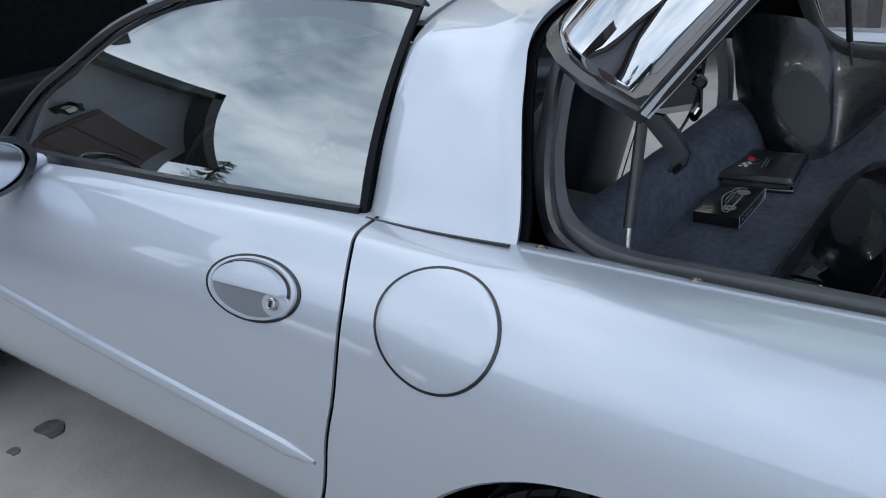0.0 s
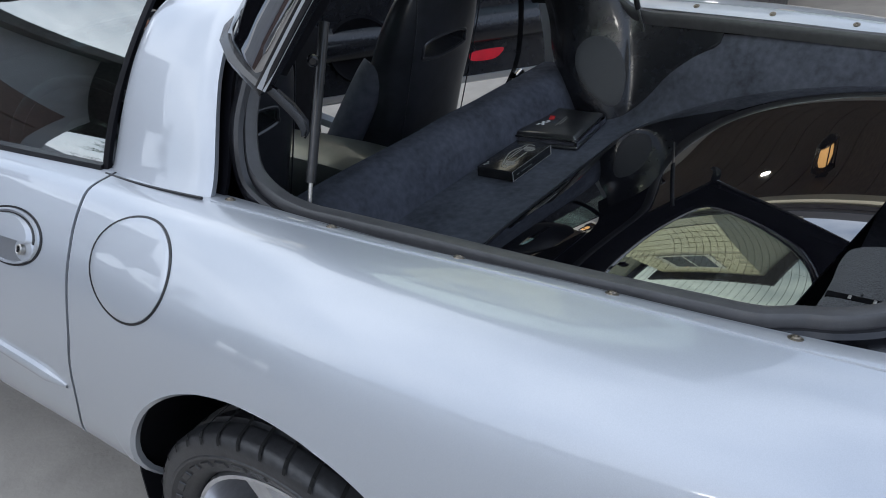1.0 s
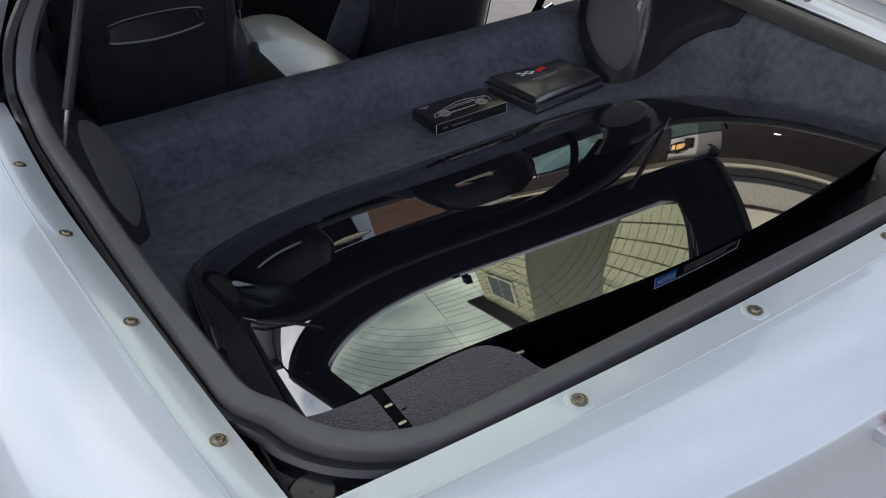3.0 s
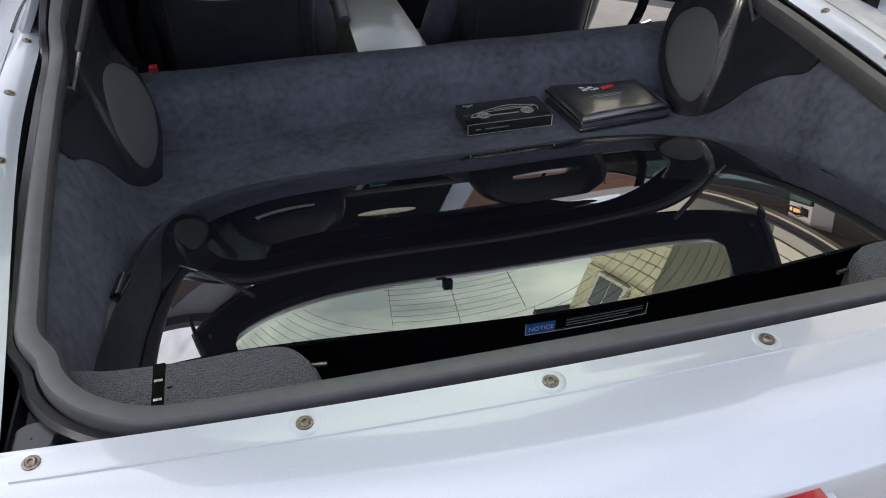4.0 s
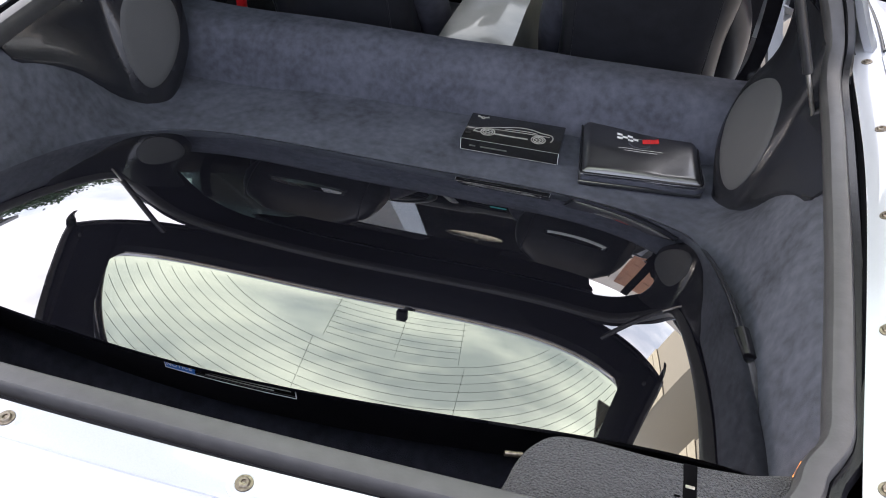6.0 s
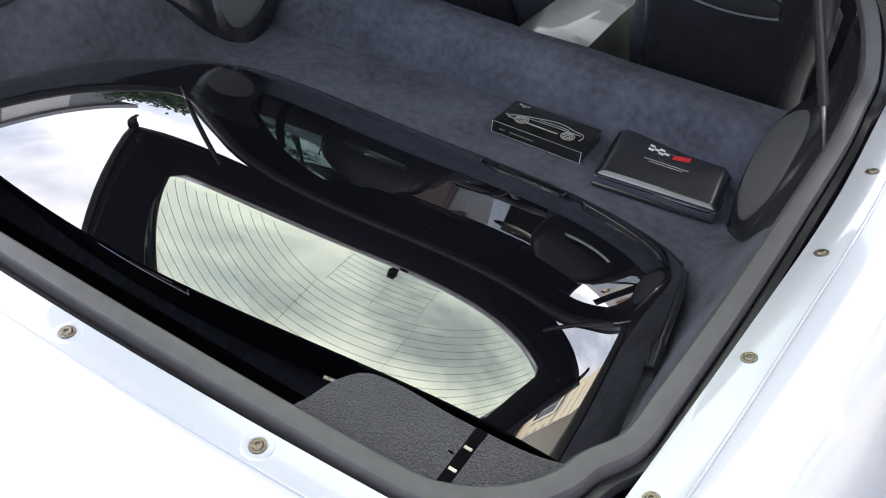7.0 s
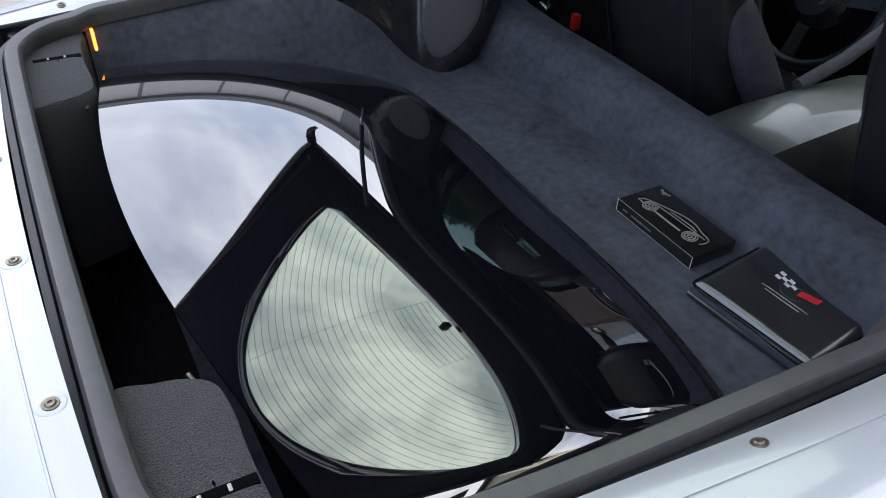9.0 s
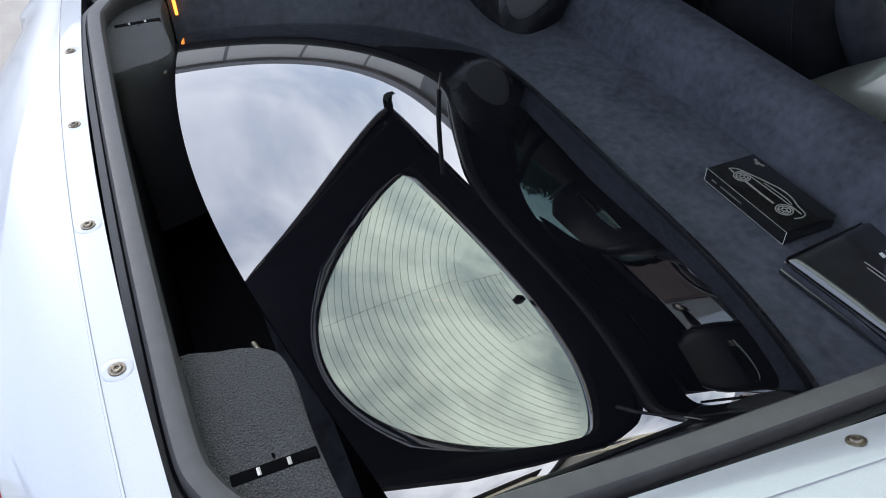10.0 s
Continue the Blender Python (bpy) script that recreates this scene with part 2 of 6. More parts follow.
def grid(rows, wrap_u=False, wrap_v=False):
    """A bmesh from rows of points."""
    bm = bmesh.new()
    vs = [[bm.verts.new(p) for p in r] for r in rows]
    nu, nv = len(vs), len(vs[0])
    for i in range(nu if wrap_u else nu - 1):
        for j in range(nv if wrap_v else nv - 1):
            q = [vs[i][j], vs[(i + 1) % nu][j], vs[(i + 1) % nu][(j + 1) % nv], vs[i][(j + 1) % nv]]
            if len({tuple(v.co) for v in q}) > 2:
                bm.faces.new(q)
    bmesh.ops.remove_doubles(bm, verts=bm.verts, dist=1e-5)
    return bm


def sweep(path, profile, closed=False, up=(0, 0, 1), caps=True):
    """Sweeps a closed profile of (across, up) along a path."""
    pts = [Vector(p) for p in path]
    n = len(pts)
    rows = []
    for i, p in enumerate(pts):
        a = pts[(i - 1) % n] if closed or i else p
        b = pts[(i + 1) % n] if closed or i < n - 1 else p
        d = (b - a).normalized()
        u = up(p) if callable(up) else Vector(up)
        side = d.cross(u).normalized()
        u2 = side.cross(d).normalized()
        rows.append([p + side * x + u2 * z for x, z in profile])
    bm = grid(rows, wrap_u=closed, wrap_v=True)
    if not closed and caps:
        bm.verts.ensure_lookup_table()
        for r in (rows[0], rows[-1]):
            vs = [min(bm.verts, key=lambda v: (v.co - q).length) for q in r]
            if len(set(vs)) > 2:
                try:
                    bm.faces.new(list(dict.fromkeys(vs)))
                except ValueError:
                    pass
    return bm


def ring(rad, n=12, sx=1.0, sz=1.0):
    return [(rad * sx * math.cos(2 * math.pi * k / n), rad * sz * math.sin(2 * math.pi * k / n)) for k in range(n)]


def tube(points, rad, n=12):
    pts = [Vector(p) for p in points]
    d = (pts[-1] - pts[0]).normalized()
    return sweep(pts, ring(rad, n), up=(0, 0, 1) if abs(d.z) < 0.9 else (0, 1, 0))


def box(x0, x1, y0, y1, z0, z1, bevel=0.0, seg=2):
    bm = bmesh.new()
    bmesh.ops.create_cube(bm, size=1.0)
    for v in bm.verts:
        v.co = Vector(((x0 + x1) / 2 + v.co.x * (x1 - x0), (y0 + y1) / 2 + v.co.y * (y1 - y0), (z0 + z1) / 2 + v.co.z * (z1 - z0)))
    if bevel:
        bmesh.ops.bevel(bm, geom=bm.edges[:], offset=bevel, segments=seg, affect="EDGES", profile=0.6)
    return bm


def lathe(profile, m, n=32, turn=2 * math.pi):
    """Turns (radius, height) about z, then lays it by the matrix m."""
    full = abs(turn - 2 * math.pi) < 1e-6
    rows = [[m @ Vector((r * math.cos(turn * k / n), r * math.sin(turn * k / n), h)) for r, h in profile] for k in range(n if full else n + 1)]
    return grid(rows, wrap_u=full)


def frame_at(place, normal, along):
    """A matrix at a place: z along the normal, x near the given direction."""
    z = Vector(normal).normalized()
    x = Vector(along)
    x = (x - z * x.dot(z)).normalized()
    y = z.cross(x)
    return Matrix.Translation(place) @ Matrix((x, y, z)).transposed().to_4x4()


def slab(outline, height, m, inset=0.0):
    """A flat plate from a 2D outline, laid by the matrix m, with a slightly smaller top."""
    bm = bmesh.new()
    cx = sum(p[0] for p in outline) / len(outline)
    cy = sum(p[1] for p in outline) / len(outline)
    low = [bm.verts.new(m @ Vector((x, y, 0))) for x, y in outline]
    top = [bm.verts.new(m @ Vector((cx + (x - cx) * (1 - inset), cy + (y - cy) * (1 - inset), height))) for x, y in outline]
    n = len(outline)
    for i in range(n):
        bm.faces.new([low[i], low[(i + 1) % n], top[(i + 1) % n], top[i]])
    bm.faces.new(top)
    bm.faces.new(low[::-1])
    return bm

def smoothstep(a, b, x):
    t = max(0.0, min(1.0, (x - a) / (b - a)))
    return t * t * (3 - 2 * t)


# ---------------------------------------------------------------- ground
ground = tagged(part("ground", box(-400, 400, -400, 400, -0.3, 0.014), CONCRETE, smooth=False), "pale grey-brown concrete driveway with faint stains", "ground", kind="structure")
stain_pts = [(0.055 * math.cos(a) * (1 + 0.25 * math.sin(3 * a + 1)), 0.11 * math.sin(a) * (1 + 0.2 * math.cos(2 * a))) for a in [2 * math.pi * k / 28 for k in range(28)]]
(tagged(part("oil_stain", slab(stain_pts, 0.004, pose(-0.750, 2.132, 0.014) @ Matrix.Diagonal((0.62, 0.62, 1, 1))), PATCH), "small dark oil stain on the concrete", "stain", kind="structure"))
(tagged(part("oil_stain", slab([(x * 0.45, y * 0.4) for x, y in stain_pts], 0.004, pose(-0.868, 2.127, 0.014) @ Matrix.Diagonal((0.6, 0.6, 1, 1))), PATCH), "tiny dark oil spot on the concrete", "stain", kind="structure"))

# ---------------------------------------------------------------- the car: a silver hatchback coupe
car = thing("sports_car", (0, 0, 0), "silver two-door sports coupe with its rear hatch and bonnet raised", "car")

WHEEL_Y, WHEEL_Z, WHEEL_R = 0.15, 0.352, 0.338
ARCH_Y, ARCH_Z, ARCH_R = 0.13, 0.395, 0.385

# body sections along the car: half widths and heights of eight points from the rail down to the sill
SEC_Y = (-0.575, -0.45, -0.2, 0.1, 0.4, 0.65, 1.2, 1.8, 2.4, 3.0, 3.5)
SEC_X = ((0.615, 0.630, 0.660, 0.690, 0.700, 0.722, 0.742, 0.740, 0.700, 0.66, 0.55),
         (0.652, 0.670, 0.700, 0.730, 0.742, 0.750, 0.768, 0.766, 0.735, 0.70, 0.60),
         (0.725, 0.752, 0.788, 0.812, 0.815, 0.806, 0.815, 0.82, 0.800, 0.78, 0.68),
         (0.800, 0.826, 0.862, 0.884, 0.874, 0.862, 0.868, 0.87, 0.860, 0.85, 0.74),
         (0.835, 0.866, 0.906, 0.925, 0.914, 0.902, 0.905, 0.90, 0.895, 0.89, 0.78),
         (0.845, 0.886, 0.926, 0.940, 0.933, 0.926, 0.925, 0.92, 0.920, 0.91, 0.80),
         (0.805, 0.855, 0.905, 0.922, 0.912, 0.905, 0.904, 0.90, 0.900, 0.89, 0.78),
         (0.700, 0.740, 0.770, 0.780, 0.775, 0.765, 0.760, 0.760, 0.76, 0.75, 0.70))
SEC_Z = ((0.892, 0.894, 0.911, 0.925, 0.941, 0.957, 0.956, 0.94, 0.88, 0.80, 0.66),
         (0.894, 0.905, 0.926, 0.942, 0.951, 0.955, 0.953, 0.935, 0.875, 0.79, 0.65),
         (0.880, 0.895, 0.920, 0.938, 0.944, 0.944, 0.938, 0.915, 0.85, 0.765, 0.63),
         (0.825, 0.845, 0.870, 0.886, 0.888, 0.893, 0.880, 0.855, 0.80, 0.72, 0.60),
         (0.745, 0.760, 0.780, 0.795, 0.800, 0.800, 0.790, 0.77, 0.73, 0.66, 0.55),
         (0.620, 0.640, 0.650, 0.655, 0.650, 0.645, 0.645, 0.63, 0.60, 0.56, 0.48),
         (0.420, 0.440, 0.470, 0.485, 0.490, 0.490, 0.490, 0.48, 0.46, 0.43, 0.40),
         (0.220, 0.240, 0.290, 0.310, 0.325, 0.335, 0.335, 0.32, 0.30, 0.25, 0.22))


@functools.lru_cache(maxsize=None)
def soft(table, k, y):
    """A body curve at y, evened out over a short stretch."""
    h = max(0.0, min(0.11, y + 0.575, 3.5 - y))
    taps = ((-1.0, 0.12), (-0.5, 0.23), (0.0, 0.30), (0.5, 0.23), (1.0, 0.12))
    src = SEC_X if table == "x" else SEC_Z
    return sum(w * cr(SEC_Y, src[k], y + d * h) for d, w in taps)


def section(y, count=44):
    ctrl = [Vector((soft("x", k, round(y, 5)), y, soft("z", k, round(y, 5)))) for k in range(8)]
    return spline(ctrl, count)


def arch_low(y, yc=ARCH_Y):
    d = ARCH_R**2 - (y - yc) ** 2
    return ARCH_Z + math.sqrt(d) if d > 0 else 0.0


def side_line(y, cut=0.0, count=44):
    """Points of the body side at y, from the rail down to the height cut, evenly stepped."""
    pts = section(y, 110)
    if cut > 0.225:
        keep = [p for p in pts if p.z >= cut or p.x < 0.74]
        nxt, last = pts[len(keep)], keep[-1]
        keep.append(last.lerp(nxt, (last.z - cut) / max(1e-6, last.z - nxt.z)))
        pts = keep
    n = len(pts)
    out = []
    for k in range(count):
        f = (n - 1) * k / (count - 1)
        i = min(int(f), n - 2)
        out.append(pts[i].lerp(pts[i + 1], f - i))
    return out


def side_rows(ys, s, low=None):
    """Rows of points of the body side; low(y): the lower edge where a wheel arch cuts it."""
    return [[Vector((s * p.x, p.y, p.z)) for p in side_line(y, low(y) if low else 0.0)] for y in ys]


def spread(a, b, n):
    return [a + (b - a) * k / (n - 1) for k in range(n)]


arch_ys = [ARCH_Y + ARCH_R * math.cos(math.pi * k / 36) * 0.9995 for k in range(37)][::-1]
quarter_ys = spread(-0.572, ARCH_Y - ARCH_R - 0.001, 14) + arch_ys
DOOR_FRONT = 1.86


def seam(z):
    """Where the rear shut line of the door stands at a height."""
    return cr((0.22, 0.43, 0.47, 0.59, 0.70, 0.76, 0.83, 0.88, 0.91, 0.935, 0.96), (0.74, 0.715, 0.687, 0.618, 0.590, 0.574, 0.568, 0.570, 0.577, 0.589, 0.614), z)


def strip_rows(y0, count, s, cut=0.0, gap=0.004):
    """Rows between a straight station y0 and the curved shut line."""
    base = side_line(0.60, cut)
    rows = []
    for k in range(count):
        w = k / (count - 1)
        ys = [y0 + (seam(p.z) + gap - y0) * w for p in base]
        rows.append([Vector((s * q.x, q.y, q.z)) for q in (side_line(y, cut)[j] for j, y in enumerate(ys))])
    return rows


def quarter_low(y):
    return max(ARCH_Z, arch_low(y))


quarter = {}
for s in (-1, 1):
    rows = side_rows(quarter_ys, s, quarter_low) + strip_rows(ARCH_Y + ARCH_R + 0.0005, 8, s, ARCH_Z, -0.004)[1:]
    quarter[s] = part("quarter_panel", grid(rows), SILVER, car, "silver painted rear quarter panel with a flared wheel arch", thick=0.004, out=(s, 0, 0.3))
    for y0, y1 in ((-0.572, ARCH_Y - ARCH_R), (ARCH_Y + ARCH_R, 0.70)):
        lower = [[Vector((s * p.x, p.y, p.z)) for p in section(y, 110) if p.z < ARCH_Z + 0.004] for y in spread(y0, y1, 9)]
        n = min(len(r) for r in lower)
        part("lower_panel", grid([r[-n:] for r in lower]), SILVER, quarter[s], "silver lower valance", thick=0.004, out=(s, 0, 0))
    lip = []
    for k in range(41):
        a = math.pi * k / 40
        y, z = ARCH_Y + ARCH_R * math.cos(a), ARCH_Z + ARCH_R * math.sin(a)
        x = min(section(y, 160), key=lambda p: abs(p.z - z)).x
        lip.append([(s * x, y, z), (s * (x - 0.006), y - 0.005 * math.cos(a), z - 0.006 * math.sin(a)), (s * (x - 0.016), y - 0.004 * math.cos(a), z - 0.004 * math.sin(a))])
    part("arch_lip", grid(lip), SILVER, quarter[s], thick=0.003)
    liner = []
    for k in range(25):
        a = math.pi * (k / 24) * 1.16 - 0.25
        liner.append([(s * x, ARCH_Y + (ARCH_R + 0.012) * math.cos(a), ARCH_Z + (ARCH_R + 0.012) * math.sin(a)) for x in (0.908, 0.80, 0.662)])
    part("wheel_liner", grid(liner), TRIM_MATT, car, "black wheel arch liner", thick=0.004)


def body_tree(*obs):
    bm = bmesh.new()
    for ob in obs:
        bm.from_mesh(ob.data)
    tree = BVHTree.FromBMesh(bm)
    bm.free()
    return tree


def lay(tree, m, outline, lift):
    """2D outline points in the frame m, dropped along -z of m on to a surface and lifted."""
    out = []
    nrm = m.to_3x3() @ Vector((0, 0, 1))
    for x, y in outline:
        hit, normal, _, _ = tree.ray_cast(m @ Vector((x, y, 0.15)), -nrm)
        if hit is None:
            hit, normal = m @ Vector((x, y, 0)), nrm
        if normal.dot(nrm) < 0:
            normal = -normal
        out.append((hit + normal * lift, normal))
    return out


def laid_patch(tree, m, shape, steps, lift, closed=True):
    """A patch laid on a surface: shape(r, a) gives 2D points for r in 0..1 and the angle a."""
    rows = []
    for r in steps:
        rows.append([p for p, _ in lay(tree, m, [shape(r, 2 * math.pi * k / 56) for k in range(56)], lift(r))])
    return grid(rows, wrap_v=True)


def circle(rad, sx=1.0, sy=1.0):
    return lambda r, a: (rad * r * sx * math.cos(a), rad * r * sy * math.sin(a))


# fuel door on the driver's side
tree_l = body_tree(quarter[-1])
fuel_m = frame_at((-0.868, 0.411, 0.886), (-0.80, 0.03, 0.60), (0, 1, 0))


def fuel_shape(r, a):
    return (r * (0.095 * math.cos(a) + 0.006 * math.sin(a)), r * (0.0765 * math.sin(a) - 0.007 * math.cos(a)))



fuel_door = part("fuel_door", laid_patch(tree_l, fuel_m, fuel_shape, (0.001, 0.3, 0.6, 0.85, 0.95, 0.99, 1.0), lambda r: 0.0022 if r < 0.97 else (0.0014 if r < 0.995 else -0.002)), SILVER, car, "round silver fuel filler door")
part("shut_line", laid_patch(tree_l, fuel_m, fuel_shape, (0.995, 1.0, 1.04, 1.05), lambda r: 0.0012 if 0.999 < r < 1.045 else -0.002), RUBBER_DARK, fuel_door, "dark circular gap round the fuel door")

# doors
def door_rows(s):
    return strip_rows(0.80, 9, s)[::-1][:-1] + side_rows(spread(0.80, DOOR_FRONT, 36), s)


door_l = part("door", grid(door_rows(-1)), SILVER, car, "closed silver driver's door with its window up", thick=0.004, out=(-1, 0, 0.2))
tree_d = body_tree(door_l)
# black backing behind the shut line
gap = [[(-abs(p.x) + 0.012, seam(p.z) + dy, p.z) for dy in (-0.02, 0.02)] for p in section(0.64, 61)]
part("shut_line", grid(gap), RUBBER_DARK, door_l, "dark gap behind the door edge", thick=0.003)

handle_m = frame_at((-0.880, 0.758, 0.873), (-0.87, 0.0, 0.49), (0, -1, 0.06))
oval = circle(1.0, 0.098, 0.046)
handle = part("door_handle", laid_patch(tree_d, handle_m, oval, (0.90, 0.93, 1.0, 1.03), lambda r: 0.004 if 0.91 < r < 1.01 else -0.001), SILVER, door_l, "oval body-coloured door handle bezel")
# the recess's shade is put into its paint, a darker copy of the silver
part("recess", laid_patch(tree_d, handle_m, oval, (0.001, 0.5, 0.8, 0.92), lambda r: 0.0012), material("shaded_paint", (0.22, 0.225, 0.24), 0.4, 0.5, grain=400, tint=0.08, coat=0.6), handle, "silver recess behind the handle, darkened for shade")


def half_oval(r, a):
    x, y = 0.086 * math.cos(a), 0.038 * math.sin(a)
    return (x * r - 0.004, max(y, -0.002 - 0.10 * (x + 0.086) * 0.2) * r + (1 - r) * 0.016)


part("lever_gap", laid_patch(tree_d, handle_m, lambda r, a: tuple(c * 1.06 for c in half_oval(r, a)), (0.01, 0.6, 0.97, 1.0), lambda r: 0.0030 if r < 0.98 else 0.0008), RUBBER_DARK, handle, "dark gap round the lever")
part("lever", laid_patch(tree_d, handle_m, half_oval, (0.01, 0.6, 0.9, 1.0), lambda r: 0.010 if r < 0.95 else 0.002), SILVER, handle, "silver pull lever")
key_m = handle_m @ pose(0.060, -0.016, 0.004)
part("lock_boss", laid_patch(tree_d, handle_m, lambda r, a: (0.060 + 0.030 * r * math.cos(a), -0.016 + 0.020 * r * math.sin(a)), (0.001, 0.6, 0.9, 1.0), lambda r: 0.005 if r < 0.95 else 0.0), SILVER, handle)
lock = part("lock", lathe([(0.001, 0.003), (0.006, 0.003), (0.0075, 0.0045), (0.009, 0.003), (0.009, -0.006)], key_m, 24), STEEL, handle, "round key lock")
part("key_slot", box(-0.0014, 0.0014, -0.005, 0.005, 0.003, 0.0056), RUBBER_DARK, lock).matrix_local = key_m
part("outline", laid_patch(tree_d, handle_m, oval, (1.02, 1.03, 1.09, 1.10), lambda r: 0.0016 if 1.025 < r < 1.095 else -0.001), RUBBER_DARK, handle, "thin dark gap round the handle bezel")

# rub moulding along the door
mould = []
for k in range(40):
    y = 0.628 + (1.86 - 0.628) * k / 39
    zc = 0.632 + 0.066 * (y - 0.62)
    taper = min(1.0, 0.25 + k / 2.5)
    row = []
    for j, (dz, out) in enumerate(((0.014, 0.0), (0.012, 0.007), (0.005, 0.011), (-0.006, 0.010), (-0.012, 0.006), (-0.014, 0.0))):
        z = zc + dz * taper
        x = min(section(y, 160), key=lambda p: abs(p.z - z)).x
        row.append((-(x + out * taper), y, z))
    mould.append(row)
part("rub_moulding", grid(mould), SILVER, door_l, "slim raised body-coloured side moulding")

# front fenders, sills
for s in (-1, 1):
    part("front_fender", grid(side_rows(spread(DOOR_FRONT + 0.006, 3.5, 26), s, lambda y: arch_low(y, 2.80) if abs(y - 2.80) < ARCH_R else 0.0)), SILVER, car, "silver front fender", thick=0.004, out=(s, 0, 0.2))
    sill = [[(s * x, y, z) for x, z in ((0.752, 0.338), (0.73, 0.30), (0.68, 0.26), (0.6, 0.25))] for y in spread(ARCH_Y + ARCH_R - 0.02, 2.42, 12)]
    part("sill", grid(sill), SILVER, car, "silver rocker sill", thick=0.004, out=(s, 0, 0))

# rear cover: fans round the corners and runs across the tail
TAIL = ((0.0, 0.900), (0.040, 0.8985), (0.100, 0.889), (0.155, 0.866), (0.168, 0.852), (0.176, 0.80), (0.205, 0.66), (0.205, 0.45), (0.13, 0.24))


def tail_section(a, w):
    """Blend from the side section (w 0) to the tail section (w 1)."""
    side = [(cr(SEC_Y, SEC_X[k], -0.575) - 0.615, SEC_Z[k][0]) for k in range(8)]
    side.insert(4, ((side[3][0] + side[4][0]) / 2 + 0.004, (side[3][1] + side[4][1]) / 2))
    return [(p[0] * (1 - w) + q[0] * w, p[1] * (1 - w) + q[1] * w) for p, q in zip(side, TAIL)]


def rail_y(x):
    """The inner edge of the tail flange."""
    return -0.584 + 0.07 * x * x


def squeeze(x, f):
    """Shortens what lies beyond the flange."""
    return x if x <= 0.04 else 0.04 + (x - 0.04) * (1.25 * f - 0.25)


rear_rows = []
for s in (-1, 1):
    fan = []
    for k in range(17):
        a = (math.pi / 2) * k / 16
        w = k / 16
        base = Vector((s * 0.615, rail_y(0.615), 0))
        d = Vector((s * math.cos(a), -math.sin(a), 0))
        sec = spline([(squeeze(p[0] * (1 + 0.04 * math.sin(2 * a)), 1 - 0.36 * w), 0, p[1]) for p in tail_section(a, w)], 56)
        fan.append([base + d * p.x + Vector((0, 0, p.z)) for p in sec])
    if s == 1:
        fan = fan[::-1]
    if s == -1:
        rear_rows += fan
        for x in spread(-0.56, 0.56, 25):
            sec = spline([(p[0], 0, p[1]) for p in TAIL], 56)
            short = 0.97 - 0.32 * (x / 0.56) ** 2
            rear_rows.append([Vector((x, rail_y(x) - squeeze(p.x, short), p.z + 0.003 * (1 - (x / 0.6) ** 2))) for p in sec])
    else:
        rear_rows += fan
rear_cover = part("rear_bumper_cover", grid(rear_rows), SILVER, car, "silver rear deck and bumper cover", thick=0.004, out=(0, -0.5, 1))

# stop lamp in the tail lip, round tail lamps
tree_r = body_tree(rear_cover)
stop_lamp = part("stop_lamp", sweep([(x, -0.744 + 0.10 * x * x, 0.8535) for x in spread(-0.090, 0.090, 13)], [(-0.012, -0.004), (0.012, -0.004), (0.012, 0.004), (-0.012, 0.004)]), RED, car, "red high-mounted stop lamp in the tail lip")
part("lamp_recess", sweep([(x, -0.752 + 0.1 * x * x, 0.842) for x in spread(-0.105, 0.105, 9)], [(-0.010, -0.008), (0.012, -0.008), (0.012, 0.006), (-0.010, 0.006)]), SILVER, stop_lamp, "silver lip below the stop lamp")
for x in (-0.55, -0.31, 0.31, 0.55):
    lamp_m = frame_at((x, -0.75 + 0.06 * (abs(x) > 0.5), 0.712), (0.25 * (1 if x > 0 else -1) * (abs(x) > 0.5), -1, 0.12), (1, 0, 0))
    lamp = part("tail_lamp", laid_patch(tree_r, lamp_m, circle(1.0, 0.085, 0.060), (0.001, 0.5, 0.9, 1.0), lambda r: 0.006 if r < 0.95 else 0.0), RED, car, "rounded red tail lamp")
    part("bezel", laid_patch(tree_r, lamp_m, circle(1.0, 0.085, 0.060), (0.99, 1.0, 1.12, 1.16), lambda r: 0.003 if r < 1.1 else -0.001), SILVER, lamp)

# screws along the flange
screw_spots = [(-0.718, 0.345, 0.950), (-0.713, 0.143, 0.943), (-0.695, -0.056, 0.937), (-0.672, -0.252, 0.924), (-0.649, -0.446, 0.906)]
screw_spots += [(-x, y, z) for x, y, z in screw_spots]
screw_spots += [(x, y, 0.9005 if abs(x) < 0.5 else 0.899) for x, y in ((-0.585, -0.576), (-0.351, -0.592), (-0.117, -0.600), (0.117, -0.600), (0.351, -0.592), (0.585, -0.576))]
trees = {-1: tree_l, 1: body_tree(quarter[1])}
head = [(0.0005, 0.0014), (0.0020, 0.0016), (0.0024, 0.0030), (0.0042, 0.0032), (0.0050, 0.0026), (0.0055, 0.0013), (0.0080, 0.0011), (0.0084, -0.002)]
for x, y, z in screw_spots:
    tree = tree_r if y < -0.57 else trees[1 if x > 0 else -1]
    hit, normal, _, _ = tree.ray_cast(Vector((x, y, 1.1)), Vector((0, 0, -1)))
    if hit is None:
        hit, normal = Vector((x, y, z)), Vector((0, 0, 1))
    part("screw", lathe(head, frame_at(hit, normal if normal.z > 0 else -normal, (1, 0, 0)), 18), BRASSY, car, "small dull metal flange screw")
    if y < -0.57 and abs(x) < 0.5:
        part("screw_pad", lathe([(0.009, 0.0003), (0.0135, 0.0005), (0.0150, 0.0), (0.0155, -0.002)], frame_at(hit, normal if normal.z > 0 else -normal, (1, 0, 0)), 24), SILVER, rear_cover)

